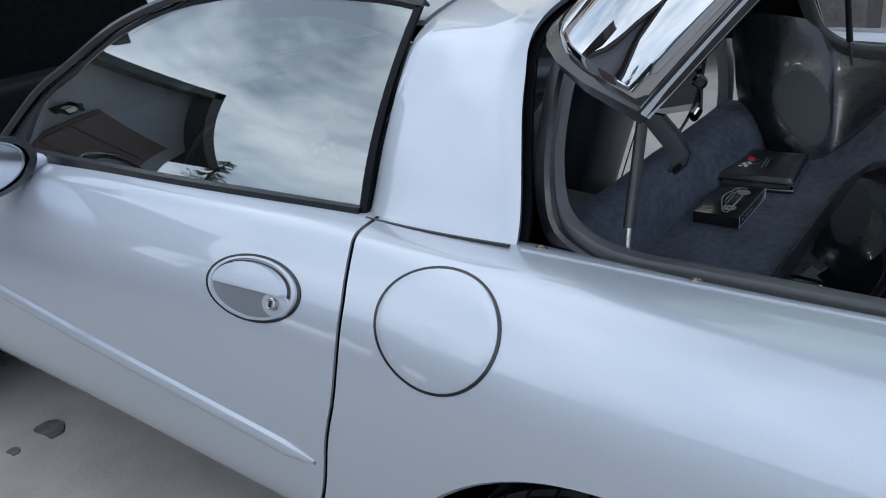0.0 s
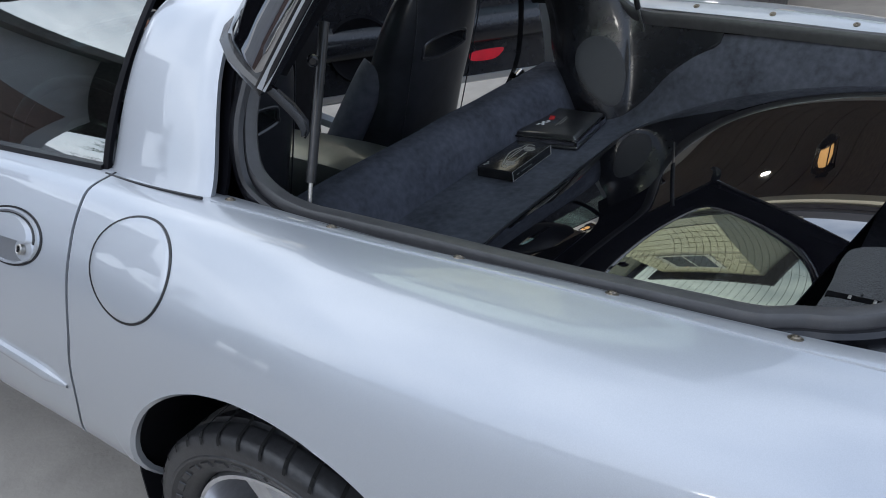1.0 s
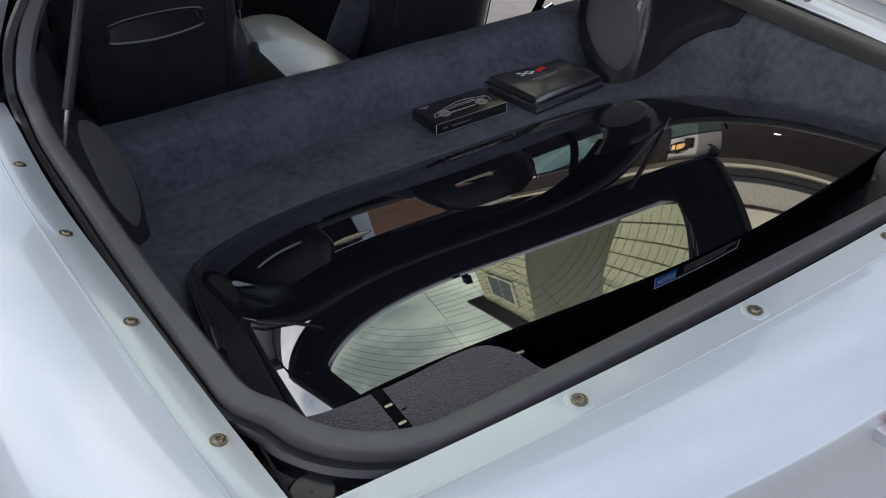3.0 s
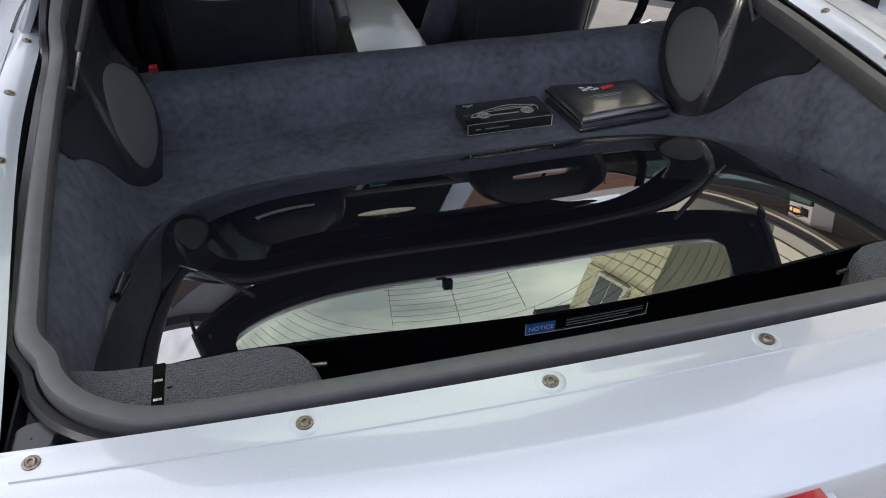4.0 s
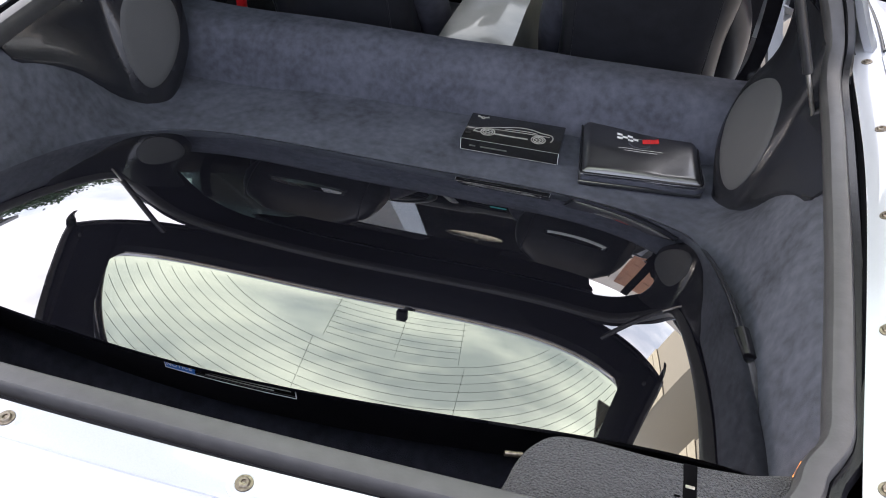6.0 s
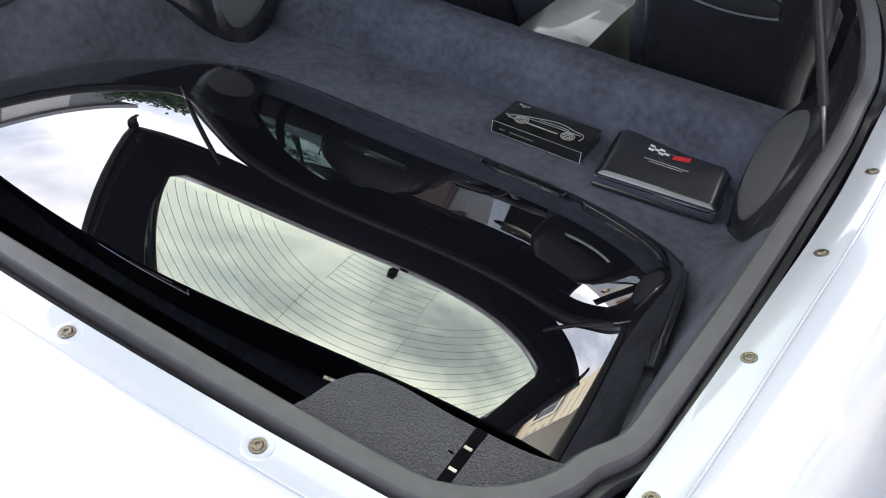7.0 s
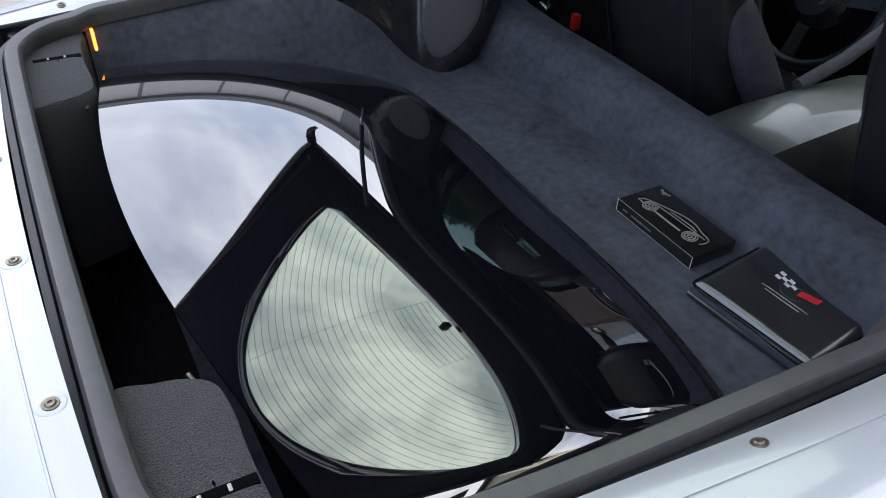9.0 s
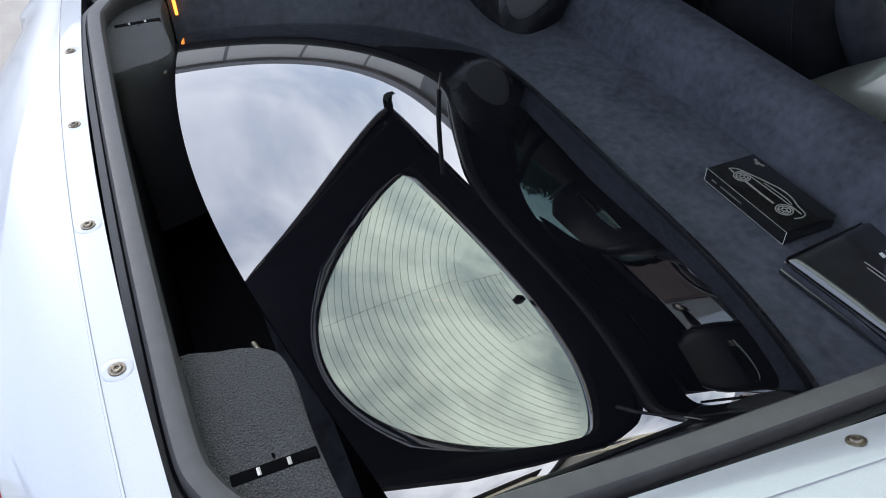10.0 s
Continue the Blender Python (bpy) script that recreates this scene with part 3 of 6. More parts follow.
# crease outside the screws along the tail
tail_line = []
for x in spread(-0.60, 0.60, 49):
    hit = tree_r.ray_cast(Vector((x, rail_y(x) - 0.034, 1.1)), Vector((0, 0, -1)))[0]
    if hit is not None:
        tail_line.append(hit + Vector((0, 0, 0.0004)))
part("flange_crease", sweep(tail_line, [(-0.0022, -0.002), (0.0022, -0.002), (0.0010, 0.0014), (-0.0010, 0.0014)]), SILVER, rear_cover)
# raised crease outside the screw flange
for s in (-1, 1):
    line = [Vector((s * (cr(SEC_Y, SEC_X[1], y) + 0.001), y, cr(SEC_Y, SEC_Z[1], y) + 0.0004)) for y in spread(-0.565, 0.36, 40)]
    part("flange_crease", sweep(line, [(-0.0025, -0.002), (0.0025, -0.002), (0.0012, 0.0016), (-0.0012, 0.0016)]), SILVER, quarter[s])

# roof hoop behind the doors, painted
hoop_rows = []
HOOP = [(0.742, 0.0, 0.945), (0.722, 0.0, 0.975), (0.676, 0.0, 1.06), (0.622, 0.0, 1.135), (0.550, 0.0, 1.190), (0.43, 0.0, 1.220), (0.25, 0.0, 1.235), (0.0, 0.0, 1.238)]
arc = spline([(-x, y, z) for x, y, z in HOOP] + [(x, y, z) for x, y, z in HOOP[-2::-1]], 71)


def hoop_edges(p):
    """Front and rear edges of the hoop at a height."""
    front = cr((0.945, 1.09, 1.138, 1.184, 1.24), (0.634, 0.634, 0.637, 0.648, 0.660), p.z)
    rear = cr((0.945, 0.978, 1.036, 1.099, 1.144, 1.185, 1.24), (0.374, 0.378, 0.390, 0.408, 0.422, 0.442, 0.468), p.z)
    return front, rear


for p in arc:
    f, r = hoop_edges(p)
    n = Vector((p.x * 1.1, 0, p.z - 0.55)).normalized()
    row = []
    for k in range(13):
        w = k / 12
        bulge = 0.005 * math.sin(math.pi * w) - 0.007 * (abs(2 * w - 1) ** 14)
        row.append(p + n * bulge + Vector((0, f + (r - f) * w, 0)))
    hoop_rows.append(row)
hoop = part("roof_hoop", grid(hoop_rows), SILVER, car, "silver painted roof hoop behind the doors", thick=0.012, out=(0, 0, 1))
# thin ledge under each pillar
for s in (-1, 1):
    part("pillar_base", tube([(s * (0.745 + 0.005 * math.sin(math.pi * k / 11)), 0.376 + 0.250 * k / 11, 0.9535) for k in range(12)], 0.0026, 8), RUBBER_DARK, hoop, "dark seam at the pillar base")
inner = [[Vector((p.x * 0.955, (hoop_edges(p)[0] + (hoop_edges(p)[1] - hoop_edges(p)[0]) * k / 4), 0.945 + (p.z - 0.945) * 0.93 - 0.006)) for k in range(5)] for p in arc]
part("hoop_lining", grid(inner), TRIM_MATT, hoop, "black inner lining of the roof hoop", thick=0.006)

# roof between hoop and windscreen header
roof_rows, lining_rows = [], []
for k in range(15):
    t = k / 14
    row, low = [], []
    for u in spread(-1, 1, 31):
        x = 0.512 * u
        y0, y1 = hoop_edges(Vector((x, 0, 1.24)))[0] + 0.004, 1.245 - 0.03 * u * u
        z0 = cr((0.0, 0.25, 0.43, 0.55), (1.238, 1.235, 1.220, 1.190), abs(x)) - 0.004
        z = z0 + (1.262 - 0.075 * x * x - z0) * smoothstep(0.0, 0.45, t)
        row.append(Vector((x, y0 + (y1 - y0) * t, z)))
        low.append(Vector((x * 0.97, y0 + (y1 - y0) * t, z - 0.035)))
    roof_rows.append(row)
    lining_rows.append(low)
roof = part("roof", grid(roof_rows), SILVER, car, "silver roof panel between hoop and windscreen", thick=0.01)
part("headliner", grid(lining_rows), TRIM_MATT, roof, "black headliner", thick=0.006)

# side windows
WIN_TOP = ((0.60, 1.206), (0.67, 1.222), (0.77, 1.233), (1.05, 1.246), (1.237, 1.234), (1.32, 1.219), (1.44, 1.180), (1.50, 1.145), (1.55, 1.110), (1.642, 1.058), (1.69, 0.958))


def side_window(s, parent):
    rows = []
    for k in range(30):
        y = 0.644 + 1.046 * k / 29
        yt = y + 0.014 * (1 - k / 29)
        zt = cr([a for a, _ in WIN_TOP], [b for _, b in WIN_TOP], yt + 0.0)
        zb = 0.950
        row = []
        for j in range(12):
            t = j / 11
            z = zb + (max(zt, zb + 0.004) - zb) * t
            lean = 0.434 * (z - 0.95) + 1.18 * (z - 0.95) ** 2
            row.append(Vector((s * (0.735 + 0.012 * math.sin(math.pi * 0.93 * k / 29) - lean), y + (yt - y) * t, z)))
        rows.append(row)
    w = part("door_glass", grid(rows), GLASS_SIDE, parent, "green-tinted raised side window", thick=0.004)
    w.modifiers["thickness"].use_rim = False
    top = [r[-1] for r in rows]
    part("window_seal", sweep(top, [(-0.005, -0.004), (0.0045, -0.004), (0.005, 0.003), (-0.004, 0.004)]), RUBBER_DARK, w, "black rubber window seal")
    strip = []
    for p in top:
        q = p + Vector((-s * 0.020, 0.014 * smoothstep(1.2, 1.45, p.y), 0.010))
        mid = p.lerp(q, 0.5) + Vector((-s * 0.004, 0, -0.002))
        strip.append([p + Vector((s * 0.001, 0, 0)), mid, q, q + Vector((-s * 0.012, 0, -0.012))])
    part("roof_weatherstrip", grid(strip), RUBBER_DARK, w, "black weatherstrip between window and roof rail", thick=0.004)
    sail = []
    for k in range(7):
        z = 0.955 + 0.112 * k / 6
        y0, y1 = cr((0.955, 1.058, 1.075), (1.690, 1.642, 1.632), z), cr((0.955, 1.070, 1.08), (1.800, 1.672, 1.66), z)
        lean = 0.434 * (z - 0.95) + 1.18 * (z - 0.95) ** 2
        sail.append([Vector((s * (0.737 - lean), y0 - 0.006, z)), Vector((s * (0.739 - lean), (y0 + y1) / 2, z)), Vector((s * (0.736 - lean), y1 + 0.006, z))])
    part("quarter_trim", grid(sail), TRIM, w, "black three-cornered trim ahead of the window", thick=0.005)
    up_seal = grid([[p + Vector((s * dx, dy, 0)) for dx, dy in ((0.003, -0.010), (0.005, -0.003), (0.004, 0.004), (-0.006, 0.004), (-0.006, -0.009))] for p in rows[0]], wrap_v=True)
    part("rear_window_seal", up_seal, TRIM_MATT, w, "black upright seal at the rear edge of the window")
    belt = [Vector((s * (cr(SEC_Y, SEC_X[0], r[0].y) + 0.008), r[0].y, 0.956)) for r in rows]
    part("belt_seal", sweep(belt, [(-0.016, -0.008), (0.012, -0.008), (0.014, 0.001), (0.006, 0.008), (-0.010, 0.008)]), RUBBER_DARK, w, "black belt-line weatherstrip")
    return w


side_window(-1, door_l)

# windscreen frame and glass
a_left = [(-0.742, 1.79, 0.962), (-0.678, 1.672, 1.070), (-0.635, 1.575, 1.127), (-0.577, 1.460, 1.195), (-0.537, 1.340, 1.234), (-0.520, 1.245, 1.250)]
for s in (-1, 1):
    part("windscreen_pillar", sweep(spline([(s * -x if s > 0 else x, y, z) for x, y, z in a_left], 24), [(-0.010, -0.008), (0.009, -0.008), (0.011, 0.003), (0.005, 0.009), (-0.008, 0.008)]), TRIM, car, "black windscreen pillar")
head_arc = spline([(-0.520, 1.235, 1.246), (-0.33, 1.262, 1.258), (0, 1.272, 1.264), (0.33, 1.262, 1.258), (0.520, 1.235, 1.246)], 25)
part("windscreen_header", sweep(head_arc, [(-0.035, -0.012), (0.03, -0.014), (0.034, 0.006), (0.0, 0.014), (-0.03, 0.008)]), TRIM, car, "black windscreen header rail")
ws = []
for k in range(17):
    t = k / 16
    ws.append([Vector((x * (0.735 + (0.530 - 0.735) * t), 1.86 + (1.235 - 1.86) * t + 0.24 * (1 - x * x) * (1 - t * 0.85), 0.945 + (1.248 - 0.945) * (t ** 0.85) + 0.02 * (1 - x * x) * t)) for x in spread(-1, 1, 21)])
part("windscreen", grid(ws), GLASS_CLEAR, car, "raked windscreen glass", thick=0.005)

# driver's mirror
mirror_m = pose(-0.905, 1.535, 0.978, 0, 0, 8)
rows = []
for k in range(15):
    a = math.pi * k / 14
    rad = math.sin(a) ** 0.6
    rows.append([mirror_m @ Vector((0.115 * rad * math.cos(2 * math.pi * j / 28), 0.085 - 0.14 * (k / 14) if k < 14 else -0.055, 0.062 * rad * math.sin(2 * math.pi * j / 28))) for j in range(28)])
rows = rows[:12]
rows.append([mirror_m @ Vector((0.098 * math.cos(2 * math.pi * j / 28), -0.020, 0.050 * math.sin(2 * math.pi * j / 28))) for j in range(28)])
mirror = part("door_mirror", grid(rows, wrap_v=True), SILVER, door_l, "silver oval door mirror housing with a black rim")
part("mirror_glass", lathe([(0.0005, 0), (0.099, 0), (0.099, -0.006)], mirror_m @ Matrix.Translation((0, -0.024, 0)) @ Matrix.Diagonal((1, 1, 0.52, 1)) @ pose(0, 0, 0, 90), 32), CHROME, mirror, "mirror glass")
part("rim", lathe([(0.097, -0.002), (0.112, 0.002), (0.119, -0.012), (0.112, -0.028), (0.100, -0.02)], mirror_m @ Matrix.Translation((0, -0.034, 0)) @ Matrix.Diagonal((1, 1, 0.53, 1)) @ pose(0, 0, 0, 90), 32), TRIM, mirror, "black mirror rim")
part("mirror_foot", sweep([(-0.765, 1.565, 0.948), (-0.80, 1.56, 0.948), (-0.86, 1.55, 0.955)], ring(0.032, 12, 1.0, 0.6)), SILVER, mirror)

# open bonnet, tipped forward, and the engine bay below it
bonnet = []
for k in range(13):
    t = k / 12
    bonnet.append([Vector((x * (0.90 - 0.05 * t), 3.30 + 0.35 * t + 0.05 * (1 - x * x), 0.84 + 1.15 * t - 0.04 * x * x)) for x in spread(-1, 1, 15)])
hood = part("bonnet", grid(bonnet), SILVER, car, "silver clamshell bonnet standing open", thick=0.01)
part("bonnet_liner", grid([[p + Vector((-0.05 * p.x, -0.035, -0.01)) for p in r[1:-1]] for r in bonnet[:-1]]), FELT, hood, "black felt bonnet liner", thick=0.01)
part("engine_bay", box(-0.68, 0.68, 1.98, 3.25, 0.25, 0.70, 0.03), TRIM_MATT, car, "black engine bay")
part("radiator_shroud", box(-0.66, 0.66, 3.02, 3.27, 0.60, 0.90, 0.03, 3), TRIM_MATT, car, "black radiator shroud at the front of the engine bay")
engine = part("engine_cover", box(-0.30, 0.30, 2.05, 2.65, 0.66, 0.80, 0.05, 3), TRIM, car, "black ribbed engine cover")
for x in (-0.2, 0.2):
    part("fuel_rail_cover", box(x - 0.07, x + 0.07, 2.1, 2.6, 0.79, 0.84, 0.02), TRIM, engine, "moulded rail cover")
part("cowl", grid([[(x, 1.90 + 0.22 * (1 - (x / 0.75) ** 2) + dy, 0.925 - 0.25 * dy) for dy in (-0.06, 0.0, 0.08)] for x in spread(-0.72, 0.72, 15)]), TRIM, car, "black plastic cowl below the windscreen", thick=0.006)

GROOVE = material("tread_groove", (0.004, 0.004, 0.004), 0.9, grain=60, tint=0.3)


# wheels
def make_wheel(y, s):
    m = Matrix.Translation((s * 0.757, y, WHEEL_Z)) @ pose(0, 0, 0, 0, 90 * s, 0)
    R = WHEEL_R
    prof = [(0.232, -0.125), (0.245, -0.130), (0.290, -0.137), (0.318, -0.126), (R - 0.008, -0.105)]
    for g in (-0.062, -0.012, 0.038, 0.082):
        prof += [(R - 0.001, g - 0.026), (R, g - 0.006), (R - 0.008, g - 0.004), (R - 0.008, g + 0.004)]
    prof += [(R - 0.001, 0.108), (R - 0.009, 0.111), (R - 0.009, 0.117), (R - 0.002, 0.120), (R - 0.003, 0.143), (R - 0.009, 0.152), (0.316, 0.157), (0.304, 0.1575), (0.302, 0.1595), (0.298, 0.1595), (0.296, 0.157), (0.274, 0.149), (0.262, 0.140), (0.256, 0.120)]
    tyre_parent = part("wheel", lathe([(0.257, 0.128), (0.254, 0.139), (0.247, 0.139), (0.240, 0.115), (0.230, 0.0), (0.230, -0.12)], m, 64), ALLOY, car, "polished five-spoke alloy wheel")
    tyre = part("tyre", lathe(prof, m, 96), TYRE, tyre_parent, "black low-profile tyre with a grooved tread")
    for k in range(44):
        a = 2 * math.pi * k / 44
        bm = bmesh.new()
        pts = []
        for h, rr in ((0.1575, 0.322), (0.1535, R - 0.0075), (0.144, R - 0.0015), (0.120, R - 0.0005), (0.106, R + 0.0006), (0.060, R + 0.0012), (0.010, R + 0.0012), (-0.050, R + 0.0012), (-0.108, R - 0.002)):
            pts.append((a + 0.09 * math.sin(math.pi * (0.1575 - h) / 0.265), h, rr))
        for j in range(len(pts) - 1):
            q = []
            for (ang, h, rr), da in ((pts[j], -0.009), (pts[j + 1], -0.009), (pts[j + 1], 0.009), (pts[j], 0.009)):
                q.append(bm.verts.new(m @ Vector((rr * math.cos(ang + da), rr * math.sin(ang + da), h))))
            bm.faces.new(q)
        part("sipe", bm, GROOVE, tyre)
    # raised sidewall print, as plain bars
    for k in range(40):
        if k % 20 > 12:
            continue
        a = 2 * math.pi * k / 40 + 0.05
        mark = frame_at(m @ Vector((0.285 * math.cos(a), 0.285 * math.sin(a), 0.1535)), m.to_3x3() @ Vector((-0.30 * math.cos(a), -0.30 * math.sin(a), 0.95)), m.to_3x3() @ Vector((-math.sin(a), math.cos(a), 0)))
        part("sidewall_mark", slab([(-0.014, -0.006), (0.014, -0.006), (0.014, 0.006), (-0.014, 0.006)], 0.0022, mark, 0.12), TYRE, tyre)
    for k in range(5):
        a = 2 * math.pi * k / 5 + 0.3
        c, n = math.cos(a), math.sin(a)
        path = [m @ Vector((rr * c, rr * n, h)) for rr, h in ((0.04, 0.085), (0.10, 0.098), (0.18, 0.108), (0.243, 0.118))]
        part("spoke", sweep(path, [(-0.030, -0.012), (0.030, -0.012), (0.022, 0.012), (-0.022, 0.012)], up=(s, 0, 0)), ALLOY, tyre_parent)
    part("hub", lathe([(0.001, 0.104), (0.045, 0.104), (0.056, 0.096), (0.06, 0.06)], m, 32), ALLOY, tyre_parent)
    part("brake_disc", lathe([(0.05, 0.02), (0.165, 0.02), (0.165, -0.005)], m, 40), STEEL, tyre_parent)


for y in (WHEEL_Y, 2.80):
    for s in (-1, 1):
        make_wheel(y, s)

# painted door jamb round the open passenger doorway
jamb = spline([(0.79, 0.63, 0.93), (0.80, 0.62, 0.75), (0.80, 0.66, 0.52), (0.80, 0.80, 0.40), (0.80, 1.30, 0.385), (0.80, 1.68, 0.42), (0.80, 1.84, 0.49), (0.80, 1.90, 0.62), (0.79, 1.90, 0.90)], 60)
part("door_jamb", sweep(jamb, [(-0.016, -0.03), (0.014, -0.03), (0.016, 0.012), (0.004, 0.022), (-0.014, 0.016)], up=(1, 0, 0)), SILVER, car, "silver painted edge of the passenger doorway")
part("sill_trim", sweep(spline([(0.70, 0.72, 0.37), (0.70, 1.3, 0.36), (0.70, 1.75, 0.37)], 14), [(-0.06, -0.06), (0.06, -0.06), (0.06, 0.01), (-0.05, 0.02)]), TRIM, car, "black sill cover inside the doorway")

# ---------------------------------------------------------------- cargo bay
def opening(y):
    """Half width of the seal line at y."""
    return cr((-0.53, -0.45, -0.3, 0.0, 0.3, 0.42), (0.545, 0.605, 0.626, 0.650, 0.665, 0.655), y)


def seal_path(off=0.0, drop=0.0):
    pts = []
    for x in spread(0.0, -0.42, 10):
        pts.append((x, -0.556 + 0.03 * x * x - off, 0.893 - drop))
    for k in range(1, 8):
        a = (math.pi / 2) * k / 8
        pts.append((-0.45 - (0.145 + off) * math.sin(a), -0.412 - (0.138 + off) * math.cos(a), 0.893 - drop))
    for y in spread(-0.40, 0.24, 12):
        pts.append((-opening(y) - off, y, cr((-0.5, -0.2, 0.1, 0.4), (0.891, 0.903, 0.917, 0.928), y) - drop))
    pts += [(-0.664 - off, 0.30, 0.936 - drop), (-0.662 - off, 0.345, 0.972 - drop), (-0.640 - off, 0.366, 1.03), (-0.600 - off * 0.8, 0.378, 1.09), (-0.545 - off * 0.6, 0.388, 1.14 + off * 0.6), (-0.44, 0.402, 1.175 + off), (-0.22, 0.412, 1.195 + off)]
    right = [(-x, y, z) for x, y, z in pts[1:]][::-1]
    return pts + [(0, 0.416, 1.20 + off)] + right


def seal_up(p):
    w = smoothstep(0.925, 1.02, p.z)
    return Vector((0, 0, 1)).lerp(Vector((p.x * 0.5, -0.95, (p.z - 0.95) * 1.2)).normalized(), w).normalized()


seal = part("hatch_seal", sweep(spline(seal_path(), 260, True), [(-0.013, -0.022), (0.010, -0.024), (0.0145, -0.006), (0.014, 0.004), (0.010, 0.0095), (0.002, 0.0115), (-0.009, 0.0105), (-0.0130, 0.005)], closed=True, up=seal_up), RUBBER, car, "thick grey rubber weatherstrip round the hatch opening")
part("seal_lip", sweep(spline(seal_path(0.0225, 0.012), 260, True), [(-0.008, -0.014), (0.009, -0.014), (0.011, 0.000), (0.006, 0.009), (-0.003, 0.011), (-0.008, 0.006)], closed=True, up=seal_up), RUBBER_DARK, seal, "black outer lip of the weatherstrip")

# drain channel between seal and painted flange
chan = []
for p in spline(seal_path(), 260, True):
    if p.z > 0.958:
        continue
    chan.append(p)
split = max(range(len(chan)), key=lambda i: (chan[i] - chan[i - 1]).length)
chan = chan[split:] + chan[:split]
rows = []
for p in chan:
    if p.y < -0.40:
        c = Vector((math.copysign(max(0, abs(p.x) - 0.02), p.x), -0.40, p.z))
        d = Vector((p.x - math.copysign(min(abs(p.x), 0.45), p.x), p.y + 0.412, 0))
    else:
        d = Vector((math.copysign(1, p.x), 0, 0))
    d.normalize()
    if p.y < -0.40:
        rim = Vector((max(-0.618, min(0.618, p.x + d.x * 0.2)), max(rail_y(min(0.615, abs(p.x))) + 0.002, p.y + d.y * 0.2), 0.885))
    else:
        rim = Vector((math.copysign(cr(SEC_Y, SEC_X[0], p.y) + 0.002, p.x), p.y, cr(SEC_Y, SEC_Z[0], p.y) - 0.006))
    rows.append([p + Vector((0, 0, -0.010)), p.lerp(rim, 0.35) + Vector((0, 0, -0.035)), p.lerp(rim, 0.8) + Vector((0, 0, -0.035)), rim])
part("drain_channel", grid(rows), TRIM_MATT, car, "black drain channel round the opening", thick=0.003)
for s in (-1, 1):
    part("rubber_stop", lathe([(0.001, 0.018), (0.020, 0.018), (0.026, 0.012), (0.027, -0.02)], pose(s * 0.598, -0.528, 0.862), 24), RUBBER_DARK, car, "round black rubber hatch stop")


def carpet_z(x, y):
    base = 0.655 - 0.045 * smoothstep(0.16, 0.02, y) - 0.10 * smoothstep(-0.25, -0.40, y)
    yr = y + 0.035 * smoothstep(0.1, 0.55, abs(x)) - 0.01
    ridge = (0.118 * math.sqrt(max(0.0, 1 - (max(0.0, 0.545 - yr) / 0.080) ** 2)) if yr > 0.465 else 0.0) - 0.20 * smoothstep(0.575, 0.62, y)
    wall = smoothstep(0.50, opening(y) + 0.005, abs(x))
    wall = wall ** 1.5 * (0.885 - base) * cr((-0.05, 0.05, 0.165, 0.262, 0.30), (1.0, 1.0, 0.78, 0.28, 0.10), y)
    return base + ridge * (1 - 0.4 * wall) + max(0, wall) * (1 - smoothstep(0.40, 0.52, y) * 0.8) + 0.004 * noise.noise(Vector((x * 6, y * 6, 0.3)))


carpet_rows = [[(x, y, carpet_z(x, y)) for x in [opening(y) * k / 40 + 0.004 * (k / 40) for k in range(-40, 41)]] for y in spread(-0.42, 0.41, 50) + spread(0.415, 0.63, 60)]
carpet = part("cargo_carpet", grid(carpet_rows), CARPET, car, "charcoal suede-like cargo carpet with a raised ridge behind the seats", thick=0.006)
well = grid([[(x, y, z) for x in spread(-0.60, 0.60, 9)] for y, z in ((-0.36, 0.62), (-0.38, 0.48), (-0.50, 0.46), (-0.545, 0.48), (-0.552, 0.872))])
part("rear_well", well, TRIM_MATT, car, "black rear well behind the cargo floor", thick=0.004)

